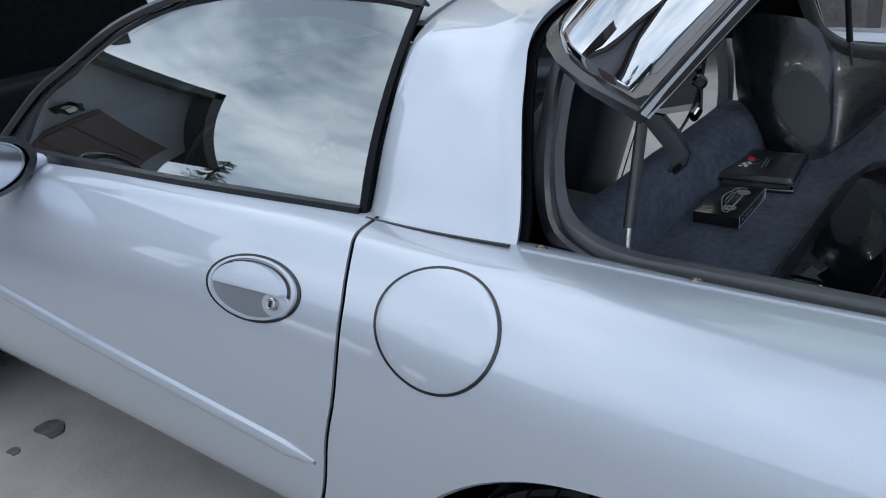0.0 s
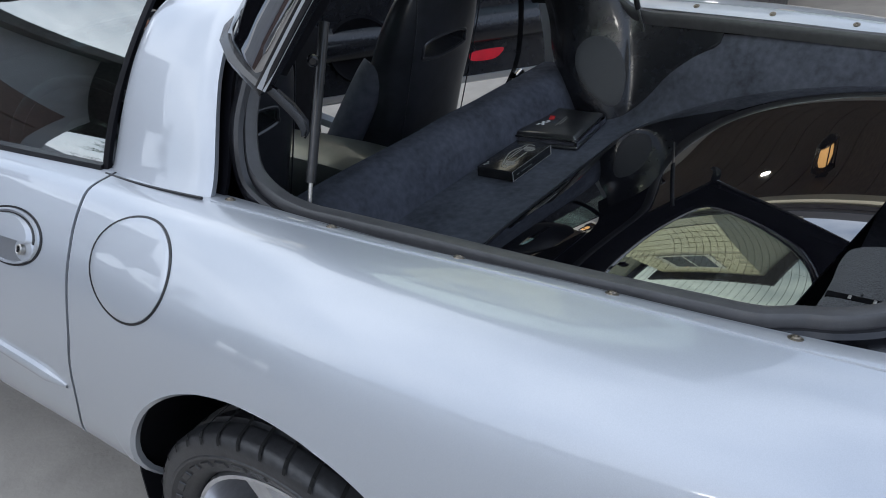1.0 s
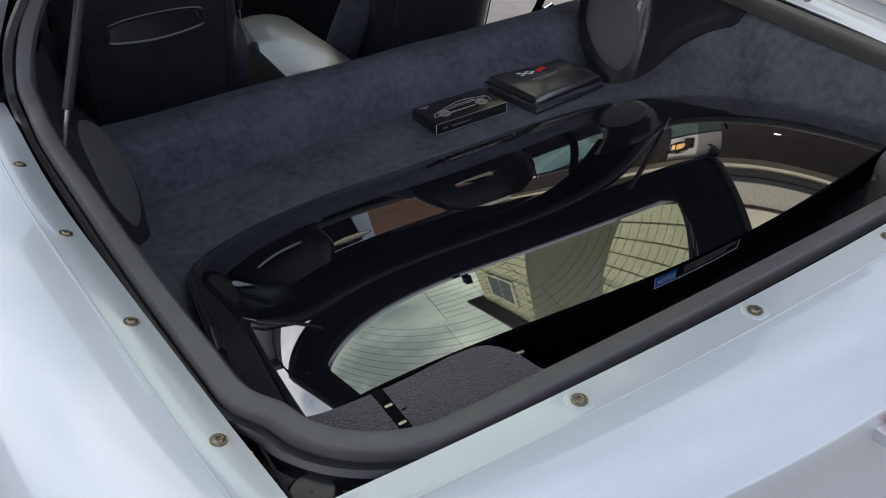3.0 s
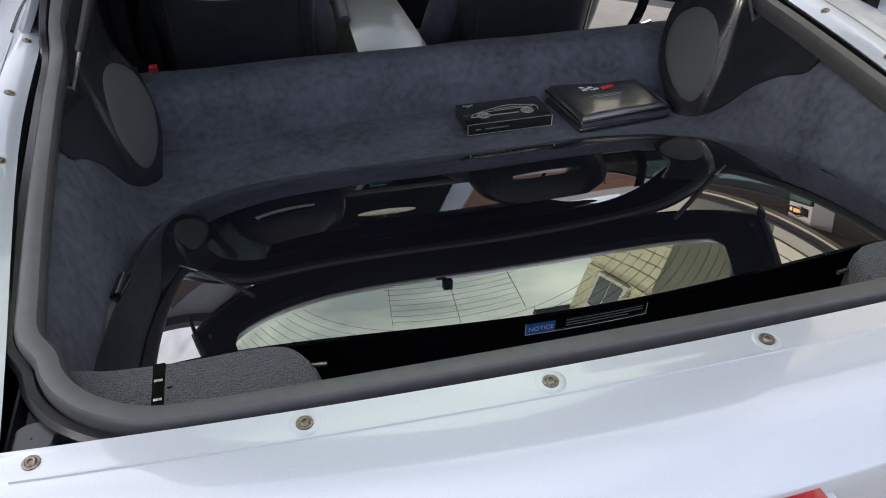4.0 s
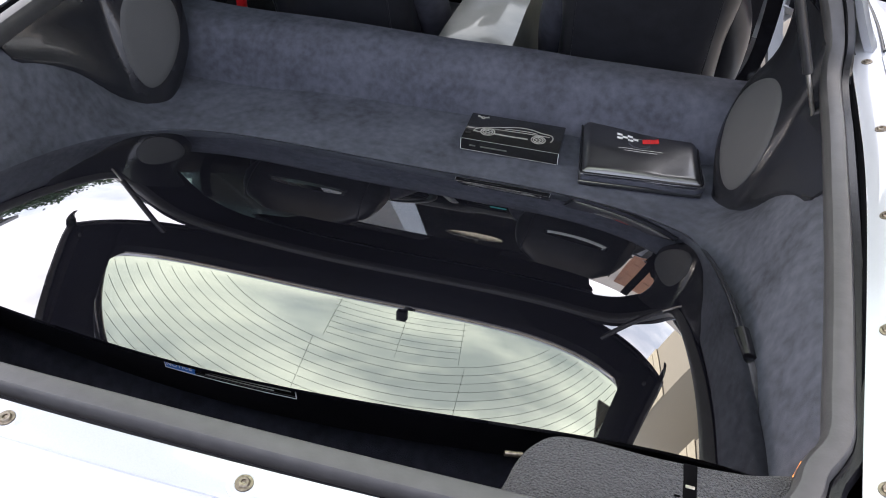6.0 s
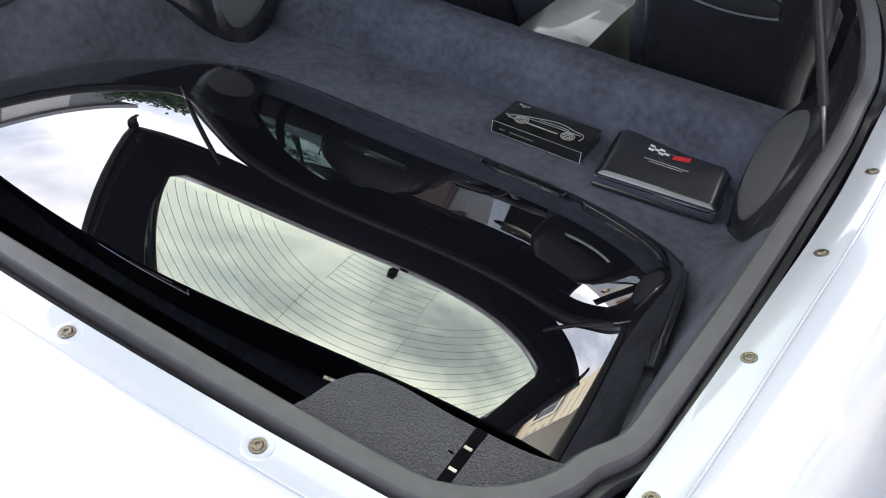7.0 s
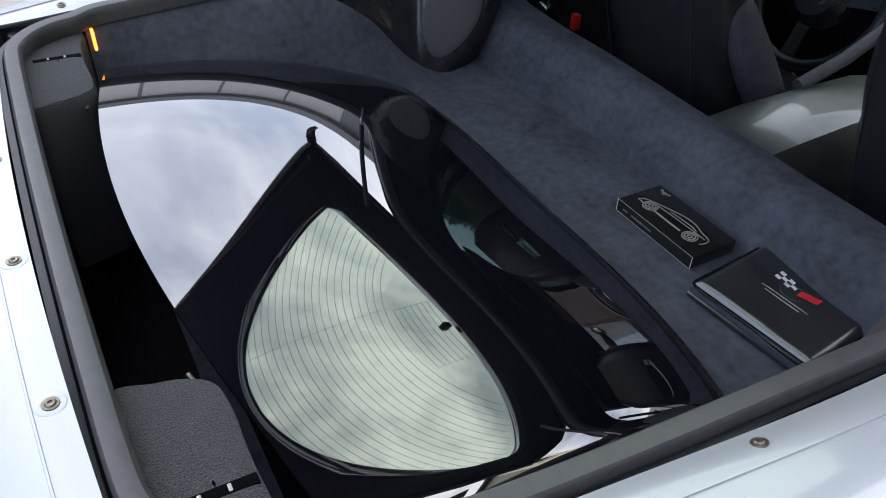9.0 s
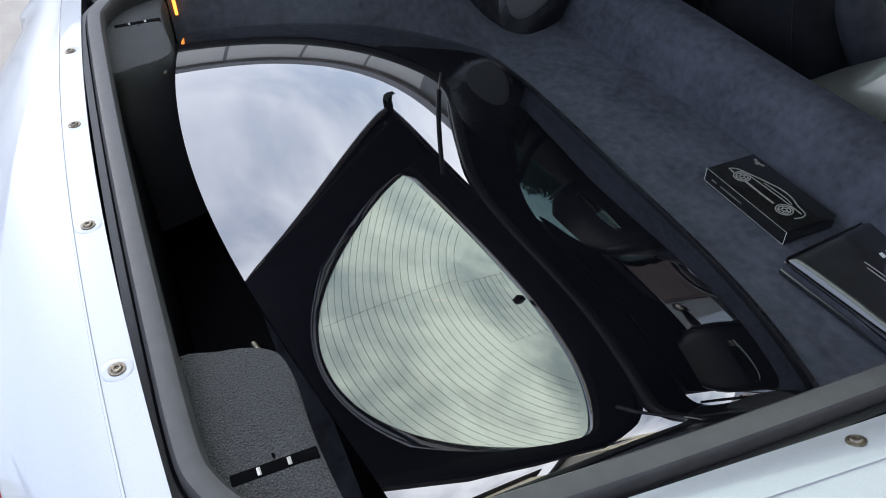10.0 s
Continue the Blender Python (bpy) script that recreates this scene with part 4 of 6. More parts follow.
for s in (-1, 1):
    # carpeted corner block
    rows = []
    outline = [(0.335, -0.56), (0.325, -0.50), (0.345, -0.452), (0.385, -0.440), (0.46, -0.441), (0.54, -0.436), (0.60, -0.425), (0.62, -0.47), (0.61, -0.53), (0.56, -0.56)]
    ol = spline([(s * x, y, 0) for x, y in outline], 60, True)
    c = sum(ol, Vector()) / 60
    for f, z in ((1.0, 0.55), (1.0, 0.845), (0.985, 0.858), (0.95, 0.866), (0.8, 0.869), (0.5, 0.870), (0.02, 0.870)):
        rows.append([Vector((c.x + (p.x - c.x) * f, c.y + (p.y - c.y) * f, z)) for p in ol])
    block = part("corner_block", grid(rows, wrap_v=True), PILE, car, "charcoal loop-pile carpet cover over the rear corner")
    part("slot", box(s * 0.489 - 0.0065, s * 0.489 + 0.0065, -0.522, -0.444, 0.864, 0.8708, 0.002), FELT, block, "black slit in the carpet cover")
    for y in (-0.497, -0.470):
        part("slot_clip", box(s * 0.489 - 0.0042, s * 0.489 + 0.0042, y - 0.0018, y + 0.0018, 0.866, 0.8713, 0.0006), STEEL, block, "small metal clip")
    part("pin", tube([(s * 0.335, -0.462, 0.846), (s * 0.318, -0.467, 0.849)], 0.003, 10), BRASSY, block, "short metal pin")
    # light coming through the amber lens is put in as emission
    part("side_reflector", box(s * 0.604 - 0.014, s * 0.604 + 0.014, -0.412, -0.406, 0.828, 0.868, 0.003), AMBER_GLOW, car, "amber side marker in the bay wall with a glow of its own")

    # speaker pod: a moulded shell that runs from the floor up to the hoop and back under the seal
    net = [[(0.640, 0.050, 0.866), (0.645, 0.048, 0.876), (0.650, 0.046, 0.886), (0.655, 0.046, 0.896), (0.660, 0.046, 0.905)],
           [(0.628, 0.165, 0.800), (0.640, 0.172, 0.825), (0.650, 0.180, 0.855), (0.658, 0.185, 0.885), (0.668, 0.190, 0.918)],
           [(0.602, 0.262, 0.700), (0.618, 0.272, 0.755), (0.634, 0.282, 0.815), (0.646, 0.288, 0.875), (0.668, 0.292, 0.935)],
           [(0.580, 0.296, 0.664), (0.590, 0.306, 0.735), (0.608, 0.315, 0.810), (0.630, 0.325, 0.880), (0.652, 0.352, 0.985)],
           [(0.556, 0.340, 0.660), (0.546, 0.402, 0.735), (0.566, 0.430, 0.820), (0.606, 0.436, 0.895), (0.618, 0.420, 1.010)],
           [(0.580, 0.420, 0.655), (0.586, 0.470, 0.735), (0.604, 0.495, 0.820), (0.628, 0.505, 0.900), (0.612, 0.500, 1.020)],
           [(0.640, 0.470, 0.650), (0.650, 0.520, 0.735), (0.660, 0.545, 0.820), (0.668, 0.555, 0.900), (0.640, 0.570, 1.020)]]
    cols = [spline(r, 21) for r in net]
    pod_rows = list(zip(*[spline([c[k] for c in cols], 43) for k in range(21)]))
    skirt = [[Vector((r[0].x - 0.002, r[0].y - 0.002, r[0].z - 0.045 * min(1.0, i / 12))), Vector((r[0].x - 0.002, r[0].y - 0.001, r[0].z - 0.008 * min(1.0, i / 12)))] for i, r in enumerate(pod_rows)]
    pod_rows = [k + list(r) for k, r in zip(skirt, pod_rows)]
    pod = part("speaker_pod", grid([[Vector((s * p.x, p.y, p.z)) for p in r] for r in pod_rows]), TRIM, car, "moulded black plastic speaker pod beside the cargo floor", thick=0.004)
    tree = body_tree(pod)
    face_m = frame_at((s * 0.580, 0.351, 0.784), (-s * 0.86, -0.36, 0.34), (s * 0.2, 0.46, 0.86))

    def egg(r, a):
        x, y = math.cos(a), math.sin(a)
        return (0.101 * x * r, 0.062 * y * r * (1 + 0.24 * x))

    part("speaker_grille", laid_patch(tree, face_m, egg, (0.001, 0.4, 0.8, 0.95, 0.985, 1.0), lambda r: 0.0065 if r < 0.96 else (0.005 if r < 0.99 else 0.001)), GRILLE, pod, "grey cloth egg-shaped speaker grille")
    part("grille_rim", laid_patch(tree, face_m, egg, (0.98, 0.985, 1.05, 1.07), lambda r: 0.0032 if 0.982 < r < 1.06 else -0.001), FELT, pod, "black groove round the grille")
    # gas strut
    low, mid, high = Vector((s * 0.661, 0.261, 0.858)), Vector((s * 0.623, 0.268, 0.948)), Vector((s * 0.530, 0.276, 1.170))
    strut = part("gas_strut", tube([mid, high], 0.0078, 16), STRUT, car, "black gas strut holding up the hatch")
    part("rod", tube([low, mid.lerp(high, 0.02)], 0.0036, 10), STEEL, strut, "thin steel piston rod")
    cup_m = frame_at((s * 0.643, 0.260, 0.864), (-s * 0.97, -0.13, 0.20), (0, 1, 0.35))
    cup = part("strut_cup", laid_patch(tree, cup_m, circle(1.0, 0.036, 0.024), (0.001, 0.5, 0.86, 0.95, 1.0), lambda r: 0.0012), FELT, pod, "dark oval strut socket in the pod")
    part("cup_rim", laid_patch(tree, cup_m, circle(1.0, 0.036, 0.024), (0.96, 1.0, 1.06, 1.12), lambda r: 0.0022 if 0.98 < r < 1.08 else -0.001), TRIM, pod, "moulded rim of the strut socket")

# ---------------------------------------------------------------- seats and cabin
def seat(s):
    cx = s * 0.370
    top = new("sports_seat")
    top.location, top.parent = (cx, 1.075, 0.25), car
    tagged(top, "black leather bucket seat with a slotted built-in headrest")
    rows = []
    for k in range(33):
        t = k / 32
        z = 0.30 + 0.80 * t
        hw = cr((0, 0.3, 0.54, 0.70, 0.80, 0.92, 1.0), (0.20, 0.192, 0.184, 0.192, 0.186, 0.162, 0.11), t)
        yc = 0.88 - 0.25 * t - 0.05 * t * t
        th = cr((0, 0.5, 0.8, 1.0), (0.10, 0.085, 0.065, 0.03), t)
        row = []
        for j in range(40):
            a = 2 * math.pi * j / 40
            c, n = math.cos(a), math.sin(a)
            row.append((hw * math.copysign(abs(c) ** 0.42, c), yc - 0.95 + th * math.copysign(abs(n) ** 0.75, n), z - 0.25))
        rows.append(row)
    bm = grid(rows, wrap_v=True)
    bmesh.ops.holes_fill(bm, edges=bm.edges, sides=0)
    back = part("backrest", bm, LEATHER, top, "smooth black leather seat back with a slot through the headrest")
    # the slot goes right through the headrest
    slot = spline([(-0.098, 0.010, 0), (-0.092, -0.006, 0), (0.0, -0.016, 0), (0.092, -0.006, 0), (0.098, 0.010, 0), (0.088, 0.034, 0), (0.0, 0.042, 0), (-0.088, 0.034, 0)], 40, True)
    cut_bm = slab([(p.x, p.y) for p in slot], 0.5, frame_at((0, 0.0, 0.730), (0, -1, -0.30), (1, 0, 0)))
    bmesh.ops.recalc_face_normals(cut_bm, faces=cut_bm.faces)
    cut_me = bpy.data.meshes.new("slot_cutter")
    cut_bm.to_mesh(cut_me)
    cut_bm.free()
    cutter = new("slot_cutter", cut_me)
    cutter.parent = top
    cut = back.modifiers.new("slot", "BOOLEAN")
    cut.operation, cut.object, cut.solver = "DIFFERENCE", cutter, "EXACT"
    bpy.context.view_layer.update()
    made = bpy.data.meshes.new_from_object(back.evaluated_get(bpy.context.evaluated_depsgraph_get()))
    back.modifiers.clear()
    back.data = made
    bpy.data.objects.remove(cutter)
    def rear_y(z):
        """The rear face of the backrest at a height."""
        t = (z - 0.05) / 0.80
        return 0.88 - 0.25 * t - 0.05 * t * t - 0.95 - cr((0, 0.5, 0.8, 1.0), (0.10, 0.085, 0.065, 0.03), t)

    part("slot_lip", sweep([(p.x * 1.02, rear_y(0.628 + p.y) + 0.004, 0.628 + p.y * 1.05) for p in slot], ring(0.006, 8), closed=True, up=(0, 1, 0)), LEATHER, top, "rolled leather lip of the headrest slot")
    part("cushion", box(-0.24, 0.24, -0.08, 0.45, 0.02, 0.22, 0.07, 4), LEATHER, top)
    for side in (-1, 1):
        bol = [(side * x, y, z) for x, y, z in ((0.185, 0.03, 0.15), (0.205, -0.06, 0.33), (0.195, -0.16, 0.48), (0.165, -0.215, 0.575), (0.15, -0.23, 0.60))]
        part("bolster", sweep(spline(bol, 16), ring(0.050, 16), up=(0, 1, 0)), LEATHER_GREY if side == -s else LEATHER, top, "grey suede side bolster" if side == -s else "")
    for x in (-0.150, 0.150):
        part("seam", sweep([(x, rear_y(z) - 0.0005, z) for z in spread(0.30, 0.80, 14)], ring(0.0020, 6), up=(1, 0, 0)), LEATHER, top, "stitched seam")
    return top


for s in (-1, 1):
    seat(s)

console_rows = []
for y, z, w in ((0.62, 0.40, 0.085), (0.625, 0.62, 0.09), (0.64, 0.675, 0.096), (0.68, 0.690, 0.10), (0.80, 0.700, 0.10), (0.95, 0.705, 0.095), (1.15, 0.705, 0.093), (1.24, 0.690, 0.088), (1.26, 0.62, 0.085)):
    console_rows.append([(-w - 0.012, y, 0.40), (-w - 0.004, y, z - 0.04), (-w + 0.012, y, z - 0.008), (-w * 0.5, y, z), (0, y, z + 0.003), (w * 0.5, y, z), (w - 0.012, y, z - 0.008), (w + 0.004, y, z - 0.04), (w + 0.012, y, 0.40)])
console = part("centre_console", grid(console_rows), CONSOLE, car, "padded leather armrest console between the seats", thick=0.004)
part("console_tunnel", box(-0.11, 0.11, 1.25, 1.75, 0.35, 0.60, 0.03), TRIM, car, "black console tunnel")
part("gear_lever", tube([(0, 1.36, 0.60), (0, 1.34, 0.70)], 0.012), CHROME, car)
part("gear_knob", lathe([(0.001, 0.03), (0.02, 0.026), (0.028, 0.005), (0.02, -0.02), (0.012, -0.03)], pose(0, 1.34, 0.72), 24), LEATHER, car, "round black gear knob")
part("handbrake_lever", sweep([(-0.09, 0.98, 0.70), (-0.09, 1.12, 0.74), (-0.09, 1.25, 0.80)], ring(0.016)), LEATHER_GREY, car, "grey handbrake lever")
dash = []
for y, z in ((1.66, 0.40), (1.63, 0.62), (1.58, 0.74), (1.58, 0.82), (1.63, 0.875), (1.72, 0.90), (1.85, 0.915)):
    dash.append([(x, y + 0.02 * math.cos(x * 4) - (0.03 if -0.55 < x < -0.15 else 0), z + (0.03 * smoothstep(0.62, 0.80, z) if -0.58 < x < -0.12 else 0)) for x in spread(-0.72, 0.72, 33)])
dashboard = part("dashboard", grid(dash), DASH, car, "black padded dashboard", thick=0.006)
radio = part("radio", box(-0.10, 0.10, 1.555, 1.60, 0.655, 0.80, 0.008), TRIM_MATT, dashboard, "black radio and heater panel")
part("display", box(-0.01, 0.055, 1.550, 1.557, 0.755, 0.780, 0.002), DISPLAY, radio, "small blue-green display")
part("cassette_slot", box(-0.075, -0.02, 1.551, 1.557, 0.755, 0.764, 0.001), TRIM, radio)
for k in range(5):
    part("button", box(-0.078 + 0.034 * k, -0.056 + 0.034 * k, 1.550, 1.557, 0.725, 0.738, 0.002), SILVER_INK, radio)
for x in (-0.07, 0.0, 0.07):
    part("knob", lathe([(0.001, 0.012), (0.013, 0.011), (0.016, 0.0)], frame_at((x, 1.556, 0.692), (0, -1, 0), (1, 0, 0)), 20), CHROME, radio, "round heater knob")
for x in (-0.62, 0.19, 0.33, 0.62):
    vent = part("air_vent", lathe([(0.050, 0.0), (0.054, 0.008), (0.060, 0.004), (0.062, -0.01)], frame_at((x, 1.585, 0.800), (0, -1, 0.1), (1, 0, 0)) @ Matrix.Diagonal((1, 0.62, 1, 1)), 28), TRIM, dashboard, "oval air vent")
    for dz in (-0.016, 0.0, 0.016):
        part("vent_slat", box(x - 0.042, x + 0.042, 1.574, 1.584, 0.798 + dz, 0.801 + dz, 0.001), TRIM, vent)
    part("vent_well", box(x - 0.046, x + 0.046, 1.586, 1.592, 0.775, 0.826, 0.002), FELT, vent)
# inside mirror and sun visors below the header
glass_m = frame_at((0.0, 1.285, 1.150), (-0.12, -0.98, -0.10), (1, 0, 0))
inside_mirror = part("inside_mirror", lathe([(0.001, -0.022), (0.085, -0.020), (0.112, -0.006), (0.116, 0.004), (0.110, 0.007)], glass_m @ Matrix.Diagonal((1, 0.30, 1, 1)), 36), TRIM, car, "black inside mirror on the windscreen")
part("mirror_glass", lathe([(0.001, 0.005), (0.109, 0.005), (0.110, 0.002)], glass_m @ Matrix.Diagonal((1, 0.29, 1, 1)), 36), CHROME, inside_mirror, "mirror glass")
part("mirror_stalk", tube([(0.0, 1.29, 1.160), (0.0, 1.325, 1.195), (0.0, 1.335, 1.222)], 0.008, 10), TRIM, inside_mirror)
for s in (-1, 1):
    part("sun_visor", box(s * 0.30 - 0.17, s * 0.30 + 0.17, 1.02, 1.135, 1.196, 1.212, 0.007, 3), TRIM, car, "black sun visor folded up under the header")
wheel_m = frame_at((-0.37, 1.36, 0.76), (0, -0.92, 0.38), (1, 0, 0))
steer = part("steering_wheel", sweep([wheel_m @ Vector((0.185 * math.cos(2 * math.pi * k / 48), 0.185 * math.sin(2 * math.pi * k / 48), 0)) for k in range(48)], ring(0.015, 12), closed=True, up=tuple(wheel_m.to_3x3() @ Vector((0, 0, 1)))), LEATHER, car, "black leather steering wheel")
part("airbag_hub", lathe([(0.001, 0.03), (0.06, 0.026), (0.085, 0.0), (0.085, -0.03)], wheel_m, 32), TRIM, steer)
for a in (0.2, math.pi - 0.2, -math.pi / 2):
    part("wheel_spoke", sweep([wheel_m @ Vector((r * math.cos(a), r * math.sin(a), -0.005)) for r in (0.07, 0.18)], [(-0.02, -0.006), (0.02, -0.006), (0.02, 0.006), (-0.02, 0.006)], up=tuple(wheel_m.to_3x3() @ Vector((0, 0, 1)))), TRIM, steer)
part("cabin_floor", grid([[(x, y, 0.27) for x in (-0.66, 0.66)] for y in (0.60, 1.9)]), CARPET, car, "dark cabin floor carpet", thick=0.01)
part("cabin_bulkhead", grid([[(x, 0.615, z) for x in (-0.70, 0.70)] for z in (0.24, 0.60)]), CARPET, car, "carpeted bulkhead behind the seats", thick=0.01)
part("underbody", box(-0.66, 0.66, -0.66, 1.95, 0.16, 0.24, 0.02), TRIM_MATT, car, "dark underbody")
part("driver_door_trim", grid([[(-0.735 + 0.0 * y - 0.03 * math.sin((z - 0.3) * 4), y, z) for z in spread(0.28, 0.955, 10)] for y in spread(0.70, 1.85, 10)]), TRIM, door_l, "black inner door trim", thick=0.02)
for s in (-1, 1):
    belt = sweep(spline([(s * 0.585, 0.60, 1.08), (s * 0.60, 0.615, 0.90), (s * 0.595, 0.645, 0.76), (s * 0.55, 0.72, 0.62)], 16), [(-0.014, -0.0008), (0.014, -0.0008), (0.014, 0.0008), (-0.014, 0.0008)], up=(0, 1, 0.2))
    b = part("seat_belt", belt, RUBBER_DARK, car, "black seat belt webbing")
    part("belt_anchor", tube([(s * 0.60, 0.642, 0.735), (s * 0.635, 0.642, 0.745)], 0.012, 12), CHROME, b, "chromed belt anchor")
    if s < 0:
        part("belt_buckle", box(-0.580, -0.560, 0.70, 0.72, 0.695, 0.735, 0.004), RED_CLOTH, car, "red belt buckle button")

# passenger door, standing open
hinge = Vector((0.85, 1.90, 0.0))
swing = Matrix.Translation(hinge) @ pose(0, 0, 0, 0, 0, 47) @ Matrix.Translation(-hinge)
rows = [[swing @ p for p in r if p.z > 0.40] for r in door_rows(1)]
n = min(len(r) for r in rows)
door_r = part("door", grid([r[:n] for r in rows]), SILVER, car, "silver passenger door standing open", thick=0.004, out=(0.7, 0.7, 0.2))
trim_rows = [[swing @ Vector((0.748 + 0.03 * math.sin((z - 0.3) * 4) - 0.05 * smoothstep(0.62, 0.66, z) * smoothstep(0.76, 0.70, z), y, z)) for z in spread(0.485, 0.955, 24)] for y in spread(0.71, 1.84, 16)]
part("door_trim", grid(trim_rows), TRIM, door_r, "black inner door trim with an armrest ledge", thick=0.02)
sill_rows = [[swing @ Vector((x, y, z)) for x, z in ((0.752, 0.487), (0.77, 0.46), (0.83, 0.44))] for y in spread(0.71, 1.86, 14)]
part("door_bottom", grid(sill_rows), SILVER, door_r, "silver lower flange of the door", thick=0.006)
edge_rows = [[swing @ Vector((x, 0.70, z)) for x in (0.735, 0.90)] for z in spread(0.45, 0.95, 6)]
part("door_edge", grid(edge_rows), TRIM, door_r, thick=0.01)
lamp_shape = spline([(-0.075, 0.0, 0), (-0.06, -0.020, 0), (0.03, -0.022, 0), (0.075, 0.004, 0), (0.07, 0.022, 0), (-0.05, 0.020, 0)], 28, True)
part("door_lamp", slab([(p.x, p.y) for p in lamp_shape], 0.008, swing @ frame_at((0.756, 1.075, 0.565), (-1, 0, 0.1), (0, -1, 0)), 0.04), RED_LAMP, door_r, "red courtesy lamp lens in the door trim")
part("door_speaker", lathe([(0.001, 0.006), (0.115, 0.006), (0.13, 0.014), (0.14, 0.0)], swing @ frame_at((0.748, 1.60, 0.66), (-1, 0, 0), (0, 1, 0)), 36), TRIM_MATT, door_r, "round black door speaker")
win_r = side_window(1, door_r)
for o in (win_r, *win_r.children):
    o.data.transform(swing)

# ---------------------------------------------------------------- raised hatch
HINGE = Vector((0, 0.45, 1.213))
LIFT = Matrix.Translation(HINGE) @ pose(0, 0, 0, -52, 0, 0) @ Matrix.Translation(-HINGE)


def hatch_point(w, v, down=0.0):
    """The closed hatch's outer skin: w across (-1 to 1), v from the hinge (0) to the tail (1)."""
    half = cr((0, 0.15, 0.5, 0.85, 1.0), (0.740, 0.728, 0.700, 0.652, 0.610), v)
    zc = cr((0, 0.3, 0.65, 1.0), (1.216, 1.160, 1.050, 0.918), v)
    ze = cr((0, 0.15, 0.5, 1.0), (0.968, 0.962, 0.938, 0.902), v)
    a = abs(w)
    prof = 1 - 0.40 * a**2 - 0.60 * a**4.4
    y = 0.452 - 1.03 * v - 0.100 * a**3 * (1 - v) ** 2 + 0.05 * a**2 * v
    p = Vector((half * math.sin(w * math.pi / 2 * 0.88) / math.sin(math.pi / 2 * 0.88), y, ze + (zc - ze) * prof))
    n = Vector((w * 0.9 * (1 - 0.6 * v), -0.25, 1)).normalized()
    return LIFT @ (p - n * down)


WIN_V = 0.185


def win_edge(a):
    """The rounded window outline in (w, v): squared towards the hinge, rounded towards the tail."""
    c, n = math.cos(a), math.sin(a)
    if n < 0:
        return 0.80 * math.copysign(abs(c) ** 0.30, c), WIN_V - 0.030 * abs(n) ** 0.30
    return 0.80 * math.copysign(abs(c), c), WIN_V + 0.625 * n


def out_edge(a):
    c, n = math.cos(a), math.sin(a)
    k = max(abs(c), abs(n))
    w, v = c / k, n / k
    return w, 0.5 + 0.5 * v


hatch = new("rear_hatch")
hatch.location, hatch.parent = (0, 0.45, 1.213), car
tagged(hatch, "raised curved glass rear hatch with a black border")


def hatch_part(*args, **kw):
    ob = part(*args, **kw)
    if ob.parent == hatch:
        ob.matrix_parent_inverse = Matrix.Translation(hatch.location).inverted()
    return ob


angles = [2 * math.pi * k / 120 for k in range(120)]
pane = grid([[hatch_point(win_edge(a)[0] * r, 0.42 + (win_edge(a)[1] - 0.42) * r) for a in angles] for r in (0.0, 0.15, 0.3, 0.45, 0.6, 0.72, 0.84, 0.93, 1.0)], wrap_v=True)
hatch_part("hatch_glass", pane, GLASS_HATCH, hatch, "clear heated rear glass", thick=0.004)
border = grid([[hatch_point(win_edge(a)[0] * (1 - r) + out_edge(a)[0] * r, win_edge(a)[1] * (1 - r) + out_edge(a)[1] * r) for a in angles] for r in (0.0, 0.15, 0.3, 0.5, 0.7, 0.85, 1.0)], wrap_v=True)
hatch_part("glass_border", border, BLACK_GLOSS, hatch, "glossy black printed glass border", thick=0.004)
inner_frame = grid([[hatch_point(win_edge(a)[0] * (1 - r) + out_edge(a)[0] * r * 0.985, win_edge(a)[1] * (1 - r) + (0.5 + (out_edge(a)[1] - 0.5) * 0.985) * r, d) for a in angles] for r, d in ((0.12, 0.010), (0.25, 0.030), (0.6, 0.034), (0.9, 0.030), (1.0, 0.012))], wrap_v=True)
hatch_part("hatch_frame", inner_frame, TRIM_MATT, hatch, "black moulded inner hatch frame", thick=0.004)
edge_trim = sweep([hatch_point(out_edge(a)[0], out_edge(a)[1], 0.004) for a in angles], [(-0.010, -0.007), (0.010, -0.007), (0.010, 0.007), (-0.010, 0.007)], closed=True, up=tuple((LIFT.to_3x3() @ Vector((0, -0.25, 1))).normalized()))
hatch_part("hatch_edge", edge_trim, RUBBER_DARK, hatch, "black edge moulding of the hatch glass")
